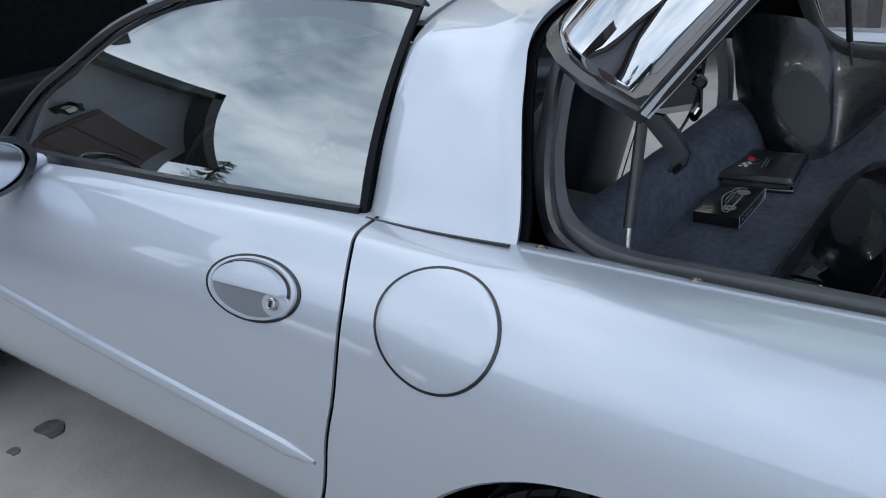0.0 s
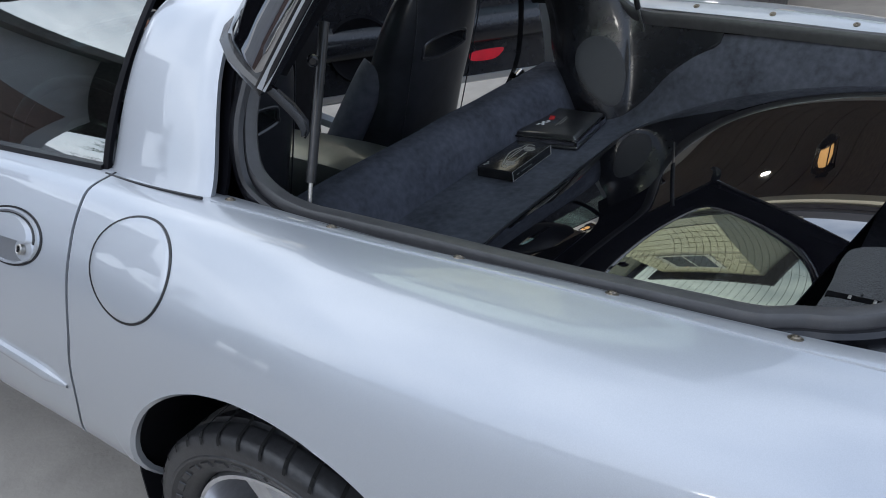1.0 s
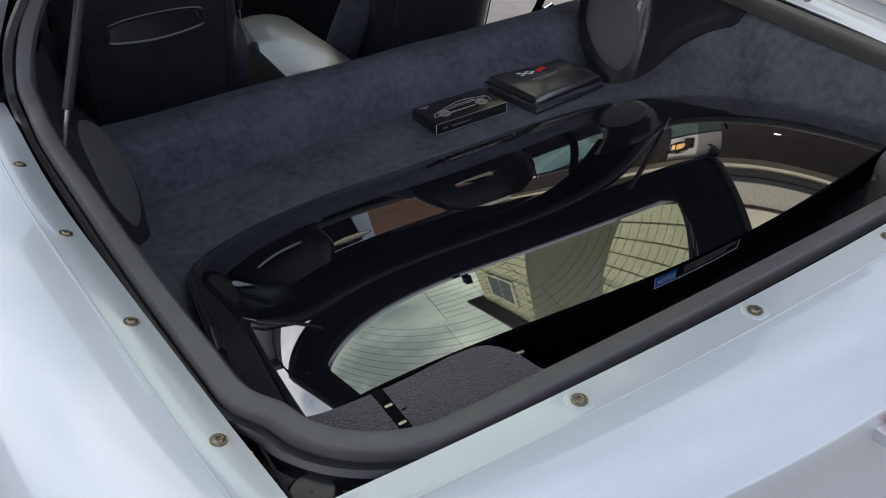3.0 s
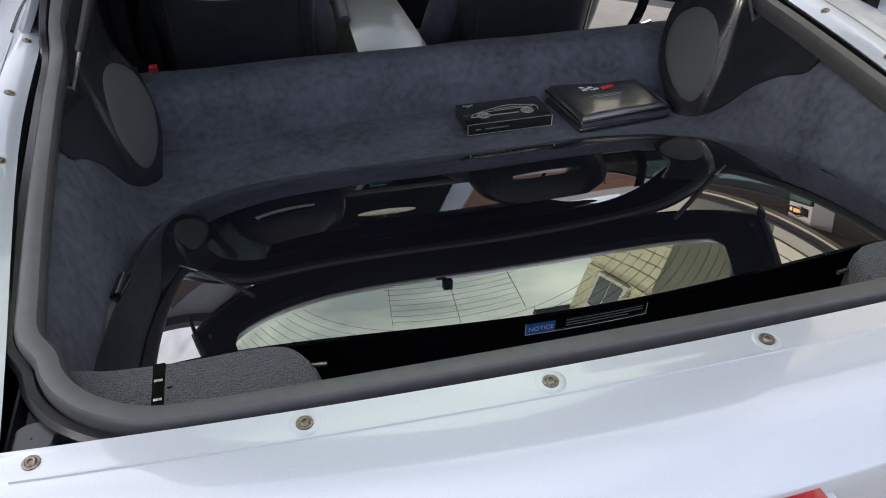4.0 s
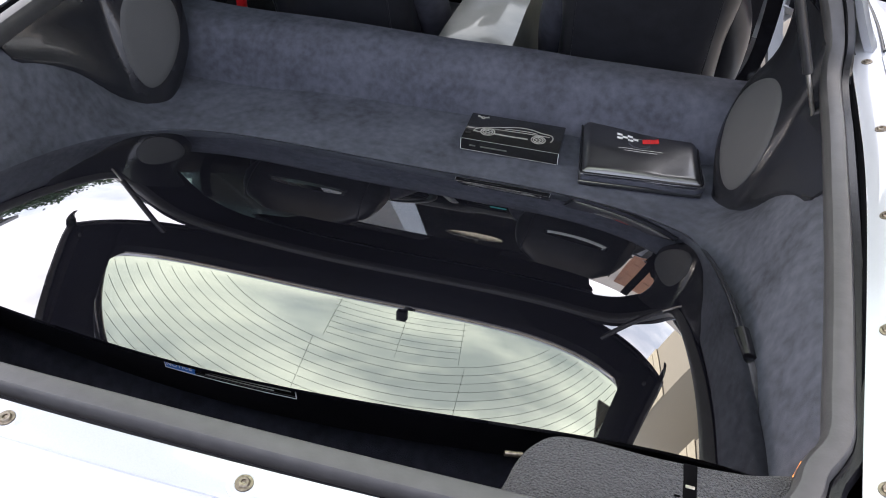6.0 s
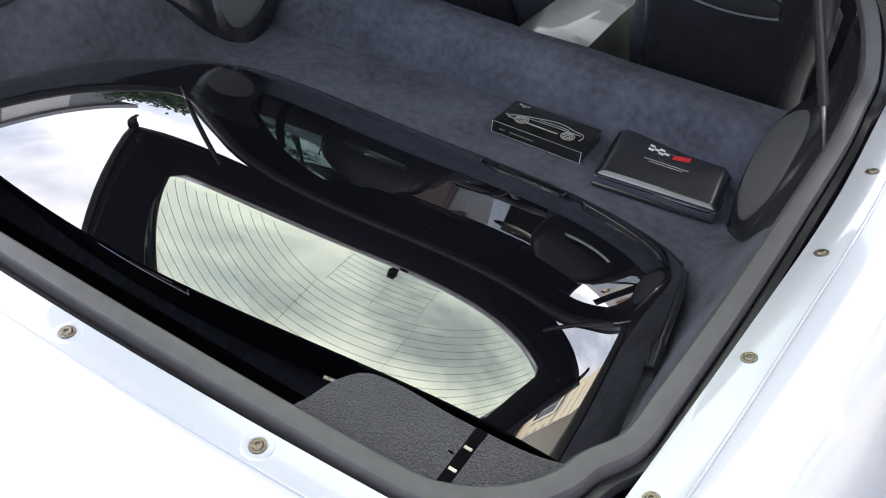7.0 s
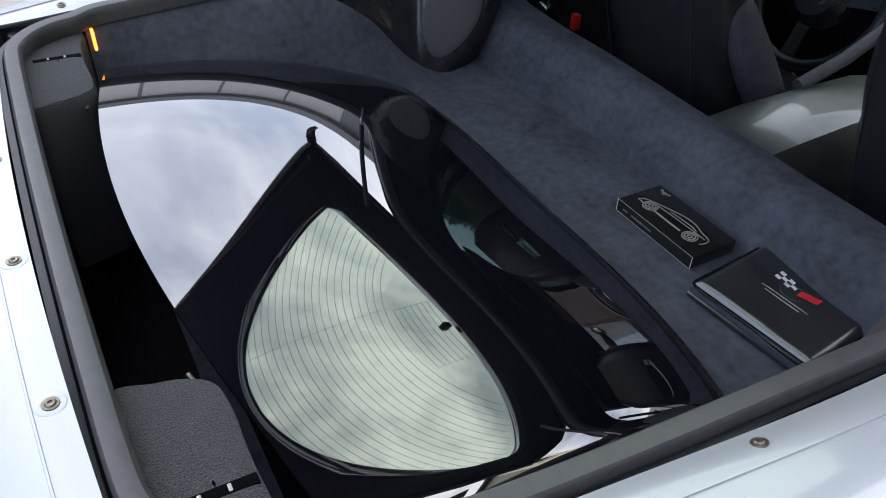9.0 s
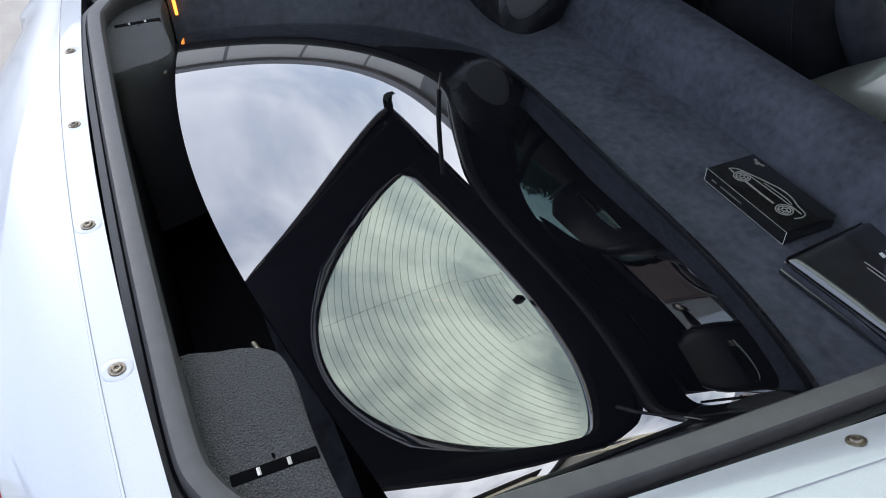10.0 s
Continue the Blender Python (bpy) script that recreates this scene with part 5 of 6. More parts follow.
for s in (-1, 1):
    rim = [hatch_point(s * 1.004, v, -0.001) for v in spread(0.0, 0.97, 40)]
    hatch_part("side_rim", sweep(rim, [(-0.006, -0.006), (0.006, -0.006), (0.006, 0.005), (-0.006, 0.005)], up=tuple(LIFT.to_3x3() @ Vector((s * 0.5, -0.2, 0.8)))), SILVER, hatch, "silver painted side rim of the hatch")
    gusset = [[hatch_point(s * w, v, d) for w, d in ((0.985, 0.012), (0.95, 0.050), (0.88, 0.058), (0.80, 0.035))] for v in spread(0.03, 0.80, 30)]
    hatch_part("side_frame", grid(gusset), TRIM_MATT, hatch, "black moulded side frame of the hatch", thick=0.004)
    hole_at = Vector((s * 0.683, 0.155, 1.159))
    hatch_part("frame_hole", lathe([(0.0005, 0.0), (0.0045, 0.0), (0.0055, 0.0015), (0.0075, 0.0), (0.008, -0.006)], frame_at(hole_at, (s * 0.75, -0.65, -0.1), (0, 0, 1)), 20), RUBBER_DARK, hatch, "round hole in the hatch frame")
    flap = [[Vector((-s * (x + dx), y + dy, z)) for dx, dy in ((-0.006, -0.013 * f), (0.0, 0.0), (-0.004, 0.013 * f))] for x, y, z, f in ((-0.728, 0.190, 1.135, 1.2), (-0.716, 0.178, 1.112, 1.3), (-0.706, 0.168, 1.088, 1.0), (-0.701, 0.170, 1.072, 0.6), (-0.697, 0.180, 1.060, 0.25))]
    hatch_part("rubber_flap", grid([[p for p in r] for r in flap]), RUBBER_DARK, hatch, "loose black rubber flap at the hatch corner", thick=0.003)
hatch_part("hatch_latch", box(-0.012, 0.012, -0.012, 0.012, -0.03, 0.012, 0.004), TRIM_MATT, hatch, "small black tab at the glass edge").data.transform(Matrix.Translation(hatch_point(0, 0.188, 0.02)))
# heater wires: arcs about the middle of the hinge line, and the feeders across them
wire = [(-0.0006, -0.0003), (0.0006, -0.0003), (0.0006, 0.0003), (-0.0006, 0.0003)]
for k in range(20):
    rad = 0.336 + 0.0248 * k
    pts = []
    for a in spread(-1.5, 1.5, 61):
        w, v = rad * math.sin(a) / 0.68, rad * math.cos(a)
        if v < 0.162 or abs(w) > 0.79:
            continue
        if v <= WIN_V or abs(w) < 0.80 * math.sqrt(max(0.0, 1 - ((v - WIN_V) / 0.625) ** 2)) - 0.004:
            pts.append(hatch_point(w, v, 0.006))
    hatch_part("heater_wire", sweep(pts, wire, up=tuple(LIFT.to_3x3() @ Vector((0, 0, 1)))), BRONZE_LINE, hatch)
for k in range(7):
    v0 = 0.180 + 0.0205 * k
    pts = [hatch_point(w, v0 - 0.55 * w * w, 0.006) for w in spread(-0.163, 0.168, 14)]
    hatch_part("heater_wire", sweep(pts, wire, up=tuple(LIFT.to_3x3() @ Vector((0, 0, 1)))), BRONZE_LINE, hatch)
for w0, w1, v0, v1 in ((-0.150, -0.168, 0.160, 0.300), (0.009, 0.010, 0.160, 0.326), (0.153, 0.176, 0.160, 0.305), (-0.190, -0.232, 0.312, 0.770), (0.196, 0.240, 0.312, 0.770)):
    feeder = [hatch_point(w0 + (w1 - w0) * f, v0 + (v1 - v0) * f, 0.006) for f in spread(0, 1, 12)]
    hatch_part("heater_wire", sweep(feeder, [(-0.0008, -0.0004), (0.0008, -0.0004), (0.0008, 0.0004), (-0.0008, 0.0004)], up=(1, 0, 0.3)), BRONZE_LINE, hatch)

# ---------------------------------------------------------------- roof panel stowed in the bay
def panel_point(u, v, down=0.0):
    """u across (-1 to 1), v from the front edge (0) to the rear (1)."""
    half = cr((0, 0.35, 1.0), (0.528, 0.556, 0.594), v)
    x = half * u
    y0, y1 = 0.192 - 0.06 * x * x, -0.472 + 0.274 * x * x
    y = y0 + (y1 - y0) * v
    k = y + 0.1
    z = 0.8241 - 0.265 * k - 0.4554 * k * k - 0.2181 * k**3 + (0.0501 + 0.0537 * k) * x * x - 0.7642 * x**4
    edge = max(abs(u), 1 - 2 * v)
    return Vector((x, y, z - down - 0.010 * max(0.0, (edge - 0.93) / 0.07) ** 2))


roof_panel = thing("roof_panel", (0, -0.1, 0.70), "glossy black removable roof panel stowed in the cargo bay", "roof panel")


def panel_part(*args, **kw):
    return at_home(part(*args, **kw), roof_panel)


panel_rows = [[panel_point(u, v) for u in [math.sin(a) for a in spread(-math.pi / 2, math.pi / 2, 61)]] for v in [0.05 + 0.95 * (0.5 - 0.5 * math.cos(a)) for a in spread(0, math.pi, 51)]]
panel_part("panel_skin", grid(panel_rows), PANEL_GLOSS, roof_panel, "mirror-like black panel skin", thick=0.005)
rim_path = [panel_point(-1, v) for v in spread(0.97, 0.04, 25)] + [panel_point(u, 0) for u in spread(-1, 1, 25)] + [panel_point(1, v) for v in spread(0.04, 0.97, 25)]
panel_part("panel_rim", sweep([p + Vector((0, 0, -0.016)) for p in rim_path], [(-0.012, -0.030), (0.004, -0.030), (0.004, 0.010), (-0.012, 0.010)]), TRIM, roof_panel, "black rim seal of the roof panel")
panel_part("rear_lip", grid([[panel_point(u, 1.0, d) + Vector((0, dy, 0)) for d, dy in ((0.003, 0.001), (0.010, 0.004), (0.030, 0.034), (0.042, 0.040), (0.085, 0.042), (0.12, 0.05))] for u in spread(-0.98, 0.98, 31)]), TRIM_MATT, roof_panel, "dark rear lip of the roof panel", thick=0.004)
lip_rows = [[panel_point(u, v) + Vector((0, 0, 0.0012 * math.sin(math.pi * v / 0.05))) for v in (0.0505, 0.04, 0.025, 0.012, 0.0)] + [panel_point(u, 0.0, d) + Vector((0, dy, 0)) for d, dy in ((0.006, 0.004), (0.014, 0.008), (0.026, 0.009), (0.036, 0.006))] for u in spread(-1.0, 1.0, 61)]
panel_part("front_lip", grid(lip_rows), ROLL, roof_panel, "rounded black front lip of the roof panel", thick=0.004)
for s in (-1, 1):
    panel_part("edge_strip", sweep([panel_point(s * 1.005, v, 0.006) for v in spread(0.05, 0.55, 17)], ring(0.0075, 10)), TRIM, roof_panel, "grey rod along the panel side")
    panel_part("edge_strip", sweep([panel_point(s * 1.010, v, 0.010) for v in spread(0.60, 0.99, 15)], ring(0.0065, 10)), RUBBER, roof_panel, "grey rod along the panel side")
    panel_part("panel_latch", tube([panel_point(s * 1.005, 0.53, 0.0), panel_point(s * 1.008, 0.62, 0.004)], 0.0115, 14), RUBBER_DARK, roof_panel, "black rubber latch bumper")
    panel_part("rest_foot", box(s * 0.40 - 0.02, s * 0.40 + 0.02, 0.13, 0.16, 0.645, 0.690, 0.004), RUBBER_DARK, roof_panel, "black rest under the front edge")

# warning label on the rear lip
def lip_point(x, d):
    return panel_point(x / 0.594, 1.0, d) + Vector((0, 0.0395, 0))


label_plate = grid([[lip_point(x, d) for d in (0.049, 0.058, 0.067)] for x in spread(-0.078, 0.082, 9)])
panel_part("warning_label", label_plate, CARD, roof_panel, "black and blue warning label with a thin white border", thick=0.0008)
blue_plate = grid([[lip_point(x, d) + Vector((0, -0.0012, 0)) for d in (0.050, 0.058, 0.066)] for x in spread(-0.077, -0.040, 5)])
panel_part("label_heading", blue_plate, BLUE_INK, roof_panel, "blue heading field", thick=0.0006)
for x0, x1, d0, d1 in ((-0.078, 0.082, 0.0662, 0.0672), (0.081, 0.082, 0.049, 0.067), (-0.078, -0.0772, 0.049, 0.067)):
    panel_part("label_border", grid([[lip_point(x, d) + Vector((0, -0.0014, 0)) for d in (d0, d1)] for x in spread(x0, x1, 7)]), WHITE_INK, roof_panel, "thin white border line", thick=0.0004)
for k in range(3):
    bar_d = 0.0515 + 0.0042 * k
    panel_part("label_print", grid([[lip_point(x, d) + Vector((0, -0.0014, 0)) for d in (bar_d, bar_d + 0.0013)] for x in spread(-0.026, 0.076 - 0.02 * (k == 2), 7)]), SILVER_INK, roof_panel, "line of small print", thick=0.0004)
txt = bpy.data.curves.new("notice_text", "FONT")
txt.body, txt.size, txt.align_x, txt.align_y, txt.extrude = "NOTICE", 0.0088, "CENTER", "CENTER", 0.0002
text_tmp = new("label_text", txt)
text_tmp.matrix_world = frame_at(lip_point(-0.0585, 0.058) + Vector((0, -0.0022, 0)), (0, -1, 0.05), (1, 0, 0))
bpy.context.view_layer.update()
text_mesh = bpy.data.meshes.new_from_object(text_tmp.evaluated_get(bpy.context.evaluated_depsgraph_get()))
text_mesh.transform(text_tmp.matrix_world)
text_mesh.materials.clear()
text_mesh.materials.append(WHITE_INK)
bpy.data.objects.remove(text_tmp)
at_home(tagged(new("label_text", text_mesh), "white heading letters"), roof_panel)

# ---------------------------------------------------------------- things on the carpet
FLOOR = 0.6565
BX, BY = 0.168, 0.392
video_box = thing("boxed_tape", (BX, BY, FLOOR), "flat black card box with a silver drawing of a coupe", "box")
box_m = pose(0, 0, 0, 0, 0, 0.6)


def box_part(name, bm, mat, label="", parent=video_box):
    bm.transform(box_m)
    return part(name, bm, mat, parent, label)


carton = box_part("carton", box(-0.095, 0.095, -0.050, 0.050, 0.001, 0.0265, 0.0012), CARD, "glossy black carton")
for y, z in ((-0.0502, 0.0262), (-0.0502, 0.0018)):
    box_part("worn_edge", tube([(-0.094, y, z), (0.094, y, z)], 0.0004, 6), SILVER_INK, "worn pale edge")
for x in (-0.0952, 0.0952):
    box_part("worn_edge", tube([(x, -0.050, 0.002), (x, -0.050, 0.026)], 0.0005, 6), WHITE_INK, "worn white corner")


def stroke(points, width, name, mat, label="", count=30):
    pts = spline([(x, y, 0.0269) for x, y in points], count)
    return box_part(name, sweep(pts, [(-width, -0.0003), (width, -0.0003), (width, 0.0003), (-width, 0.0003)]), mat, label)


stroke([(-0.078, -0.018), (-0.070, -0.006), (-0.045, 0.004), (-0.020, 0.012), (0.005, 0.019), (0.030, 0.019), (0.052, 0.012), (0.072, 0.008), (0.077, -0.004), (0.074, -0.016)], 0.0011, "car_outline", SILVER_INK, "silver line drawing of a coupe", 50)
stroke([(-0.078, -0.018), (-0.062, -0.019)], 0.0011, "car_outline", SILVER_INK)
stroke([(-0.036, -0.018), (0.0, -0.0185), (0.030, -0.018)], 0.0018, "car_outline", SILVER_INK)
stroke([(-0.020, 0.006), (0.0, 0.008), (0.030, 0.009), (0.045, 0.006)], 0.0008, "car_outline", SILVER_INK)
stroke([(-0.060, -0.002), (-0.020, 0.000), (0.030, 0.002), (0.070, 0.002)], 0.0009, "car_outline", SILVER_INK)
for x in (-0.050, 0.050):
    for r in (0.0135, 0.0095, 0.004):
        ring_pts = [(x + r * math.cos(2 * math.pi * k / 24), -0.014 + r * math.sin(2 * math.pi * k / 24), 0.0269) for k in range(24)]
        box_part("wheel_drawing", sweep(ring_pts, [(-0.0011, -0.0003), (0.0011, -0.0003), (0.0011, 0.0003), (-0.0011, 0.0003)], closed=True), SILVER_INK)
    for k in range(5):
        a = 2 * math.pi * k / 5 + 0.3
        box_part("wheel_drawing", tube([(x + 0.004 * math.cos(a), -0.014 + 0.004 * math.sin(a), 0.0268), (x + 0.0095 * math.cos(a), -0.014 + 0.0095 * math.sin(a), 0.0268)], 0.0008, 6), SILVER_INK)
for sgn in (-1, 1):
    box_part("emblem", slab([(0.0, 0.0), (sgn * 0.012, 0.004), (sgn * 0.011, 0.009), (0.001 * sgn, 0.004)], 0.0005, pose(-0.070, 0.034, 0.0266)), SILVER_INK, "small silver winged emblem")
box_part("emblem", lathe([(0.0028, 0.0), (0.0028, 0.0005), (0.0045, 0.0005), (0.0045, 0.0)], pose(-0.070, 0.036, 0.0266), 16), SILVER_INK)
for x0, x1 in ((-0.078, -0.066), (-0.056, -0.004)):
    box_part("spine_print", box(x0, x1, -0.0508, -0.0500, 0.0115, 0.0142, 0.0002), CONSOLE, "bar of silver spine print")

pouch = thing("document_pouch", (0.411, 0.402, FLOOR), "black vinyl zip pouch with a crossed flags emblem", "pouch")
pouch_m = pose(0, 0, 0, 0, 0, 6) @ Matrix.Diagonal((1.0, 1.24, 0.95, 1))


def pouch_part(name, bm, mat, label=""):
    bm.transform(pouch_m)
    return part(name, bm, mat, pouch, label)


def pouch_top(x, y):
    e = max(abs(x) / 0.110, abs(y) / 0.076)
    sag = 0.0035 * noise.noise(Vector((x * 9, y * 14, 2.0))) + 0.0007 * noise.noise(Vector((x * 30, y * 24, 5.0)))
    return 0.037 + 0.006 * (y / 0.076) * 0.4 + sag - 0.012 * max(0, (e - 0.86) / 0.14) ** 2


cover_rows = [[(x * (1 - 0.0), y, pouch_top(x, y)) for x in [0.110 * math.sin(a) for a in spread(-math.pi / 2, math.pi / 2, 45)]] for y in [0.076 * math.sin(a) for a in spread(-math.pi / 2, math.pi / 2, 33)]]
pouch_part("cover", grid(cover_rows), VINYL, "soft black vinyl cover").modifiers.new("thickness", "SOLIDIFY").thickness = 0.006
pouch_part("pages", box(-0.104, 0.104, -0.071, 0.071, 0.008, 0.027, 0.004), LEATHER_GREY, "dark bound pages between the covers")
pouch_part("back_cover", box(-0.112, 0.112, -0.079, 0.078, 0.0, 0.010, 0.004, 3), VINYL, "black vinyl back cover")
piping = []
for cx, cy, a0 in ((0.101, 0.067, 0.0), (-0.101, 0.067, 90.0), (-0.101, -0.067, 180.0), (0.101, -0.067, 270.0)):
    for k in range(7):
        a = radians(a0 + 15 * k)
        piping.append((cx + 0.0095 * math.cos(a), cy + 0.0095 * math.sin(a), 0.0262))
pouch_part("piping", sweep(piping, ring(0.0024, 8), closed=True), RUBBER_DARK, "rounded edge piping")
pouch_part("zip_band", sweep(spline([(-0.108, -0.0765, 0.016), (0.0, -0.078, 0.017), (0.108, -0.0765, 0.016), (0.1115, 0.0, 0.017), (0.108, 0.076, 0.016)], 40), [(-0.001, -0.005), (0.001, -0.005), (0.001, 0.005), (-0.001, 0.005)]), LEATHER_GREY, "grey zip band")
pouch_part("zip_pull", box(-0.128, -0.106, 0.070, 0.080, 0.014, 0.020, 0.002), STEEL, "small metal zip pull")


def emblem_patch(pts, name, mat, label, lift=0.0006):
    bm = bmesh.new()
    vs = [bm.verts.new((x, y, pouch_top(x, y) + lift)) for x, y in pts]
    bm.faces.new(vs)
    res = bmesh.ops.extrude_face_region(bm, geom=bm.faces[:])
    for v in [g for g in res["geom"] if isinstance(g, bmesh.types.BMVert)]:
        v.co.z += 0.0005
    return pouch_part(name, bm, mat, label)


for i in range(4):
    for k in range(3):
        x, y = -0.044 + 0.010 * i, 0.012 + 0.0055 * k + 0.002 * (3 - i)
        if (i + k) % 2 == 0:
            emblem_patch([(x, y), (x + 0.010, y - 0.002), (x + 0.010, y + 0.0035), (x, y + 0.0055)], "white_flag", WHITE_INK, "white checks of the emblem flag")
for i in range(2):
    x = 0.004 + 0.016 * i
    emblem_patch([(x, 0.010 + 0.003 * i), (x + 0.0155, 0.013 + 0.003 * i), (x + 0.0155, 0.026 + 0.003 * i), (x, 0.022 + 0.003 * i)], "red_flag", RED_INK, "red flag of the emblem")
ringp = [(-0.002 + 0.021 * math.cos(2 * math.pi * k / 40), 0.010 + 0.014 * math.sin(2 * math.pi * k / 40)) for k in range(40)]
pouch_part("emblem_ring", sweep([(x, y, pouch_top(x, y) + 0.0006) for x, y in ringp], ring(0.0006, 6), closed=True), LEATHER_GREY, "grey embossed ring")
for k in range(2):
    pouch_part("emblem_print", sweep([(x, -0.009 - 0.006 * k, pouch_top(x, -0.012) + 0.0007) for x in spread(-0.042 + 0.01 * k, 0.040 - 0.01 * k, 9)], ring(0.0006, 6)), SILVER_INK, "thin bar of silver print")

# ---------------------------------------------------------------- houses round the drive
def lantern(place, facing, hung=False, lit=True):
    """A lit lantern with a cage and cap, on a wall or hung from a soffit."""
    lm = Matrix.Translation(place) @ pose(0, 0, 0, 0, 0, facing)
    top = thing("hanging_lantern" if hung else "wall_lantern", place, "black lantern with a glowing amber bulb below the soffit" if hung else "black wall lantern with a glowing amber bulb" if lit else "black wall lantern with a pale unlit glass", "lantern", group="lanterns on the house")
    def lp(name, bm, mat, label=""):
        bm.transform(pose(0, 0, 0, 0, 0, facing))
        return part(name, bm, mat, top, label)
    if hung:
        lp("ceiling_plate", box(-0.06, 0.06, -0.22, -0.10, 0.180, 0.196, 0.005), RUBBER_DARK)
    else:
        lp("back_plate", box(-0.07, 0.07, 0.0, 0.03, -0.16, 0.16, 0.01), RUBBER_DARK)
        lp("arm", tube([(0, 0.0, 0.18), (0, -0.10, 0.22), (0, -0.16, 0.19)], 0.012, 8), RUBBER_DARK)
    lp("cap", lathe([(0.001, 0.20), (0.03, 0.18), (0.13, 0.11), (0.13, 0.10)], pose(0, -0.16, 0), 12), RUBBER_DARK)
    lp("bulb", lathe([(0.001, 0.09), (0.05, 0.07), (0.075, 0.0), (0.06, -0.08), (0.001, -0.10)], pose(0, -0.16, 0), 16), LAMP if lit else CREAM_STONE, "glowing amber lamp glass" if lit else "pale lamp glass")
    lp("base", lathe([(0.001, -0.14), (0.07, -0.12), (0.10, -0.10), (0.10, -0.09), (0.001, -0.09)], pose(0, -0.16, 0), 12), RUBBER_DARK)
    for k in range(6):
        a = math.pi / 3 * k
        lp("cage_bar", tube([(0.105 * math.cos(a), -0.16 + 0.105 * math.sin(a), -0.10), (0.12 * math.cos(a), -0.16 + 0.12 * math.sin(a), 0.11)], 0.008, 6), RUBBER_DARK)


def house_part(house, name, bm, mat, label=""):
    return at_home(part(name, bm, mat, house, label, smooth=False), house)


def window_unit(house, m, w, h):
    """A framed window with mullions, laid by m: x across, y up, z out."""
    def lay_box(*a):
        bm = box(*a, 0.01)
        bm.transform(m)
        return bm
    win = house_part(house, "window", lay_box(-w / 2 - 0.10, w / 2 + 0.10, -h / 2 - 0.10, h / 2 + 0.10, 0.0, 0.06), WHITE_WALL, "white-framed house window")
    for k in range(2):
        x0 = -w / 2 + k * w / 2 + 0.02
        at_home(part("pane", lay_box(x0, x0 + w / 2 - 0.04, 0.02 - h / 2, h / 2 - 0.02, 0.05, 0.07), PANE, win, smooth=False), house).parent = win


# house on the passenger side: deep porch with a timber soffit, roof slope with two stone dormers
side_house = thing("house", (9.0, 3.0, 0), "white plastered house with a deep brown porch soffit and stone dormers", "house", group="houses round the drive")
house_part(side_house, "wall", box(11.0, 11.3, -5, 14, 0, 3.0), WHITE_WALL, "white plastered ground-floor wall")
house_part(side_house, "soffit", box(4.5, 11.0, -4, 9, 3.0, 3.12), SOFFIT, "dark brown timber porch soffit")
for k in range(30):
    house_part(side_house, "soffit_board", box(4.5, 11.0, -4 + 0.43 * k, -4 + 0.43 * k + 0.415, 2.985, 2.999), SOFFIT)
house_part(side_house, "fascia", box(4.25, 4.5, -4.2, 9.2, 2.98, 3.26), CREAM_STONE, "cream fascia board")
house_part(side_house, "gutter", box(4.12, 4.25, -4.2, 9.2, 3.14, 3.26, 0.03), RUBBER_DARK, "dark gutter")
for y in (-3.6, 4.0, 8.6):
    house_part(side_house, "porch_column", box(4.55, 5.0, y - 0.22, y + 0.22, 0, 2.985, 0.02), WHITE_WALL, "white porch column")
# added block, no real pillar: stands in for the parked car's dark nose
house_part(side_house, "plinth", box(4.50, 5.05, 0.93, 1.47, 0, 0.85, 0.02), ROOF, "low dark block added in place of the parked car's nose")
for x, y in ((7.6, 4.7), (5.9, 1.75)):
    dl = part("downlight", lathe([(0.001, 0.0), (0.045, 0.0), (0.06, -0.012), (0.06, 0.02)], pose(x, y, 2.978), 20), DOWNLIGHT, side_house, "small round recessed downlight")
    at_home(dl, side_house)
roof_bm = grid([[(x, y, 3.26 + (x - 4.2) * 0.62) for y in (-4.4, 9.4)] for x in (4.1, 12.5)])
at_home(part("roof", roof_bm, ROOF, side_house, "dark tiled roof slope", thick=0.15, smooth=False), side_house)
for y, z in ((3.3, 6.6), (7.9, 7.9)):
    house_part(side_house, "dormer", box(4.6, 9.0, y - 1.2, y + 1.2, 3.3, z + 1.3), JOINT, "stone-clad dormer")
    for r in range(20):
        for c in range(7):
            yy = y - 1.2 + 0.35 * c + (0.17 if r % 2 else 0.0)
            y0, y1 = max(y - 1.2, yy), min(y + 1.2, yy + 0.335)
            zz = z - 2.7 + 0.2 * r
            if zz > z - 0.86 and y1 - y0 > 0.05 and not (abs((y0 + y1) / 2 - y) < 0.60 and abs(zz + 0.1 - z) < 0.62):
                house_part(side_house, "stone", box(4.57, 4.61, y0, y1, zz, zz + 0.185), CREAM_STONE)
    house_part(side_house, "board_backing", box(4.585, 4.60, y - 1.2, y + 1.2, z - 2.7, z - 0.88), ROOF, "dark gap behind the boards")
    for k in range(5):
        house_part(side_house, "board", box(4.55, 4.585, y - 1.22, y + 1.22, z - 2.68 + 0.36 * k, z - 2.35 + 0.36 * k, 0.008), CREAM_STONE)
    window_unit(side_house, frame_at((4.58, y, z), (-1, 0, 0), (0, -1, 0)), 1.0, 1.1)
    house_part(side_house, "dormer_roof", box(4.0, 9.0, y - 1.5, y + 1.5, z + 1.3, z + 1.48, 0.03), ROOF, "dark dormer roof")
lantern((5.5, 0.9, 2.79), -90, True)
lantern((4.53, 3.9, 2.55), -90)

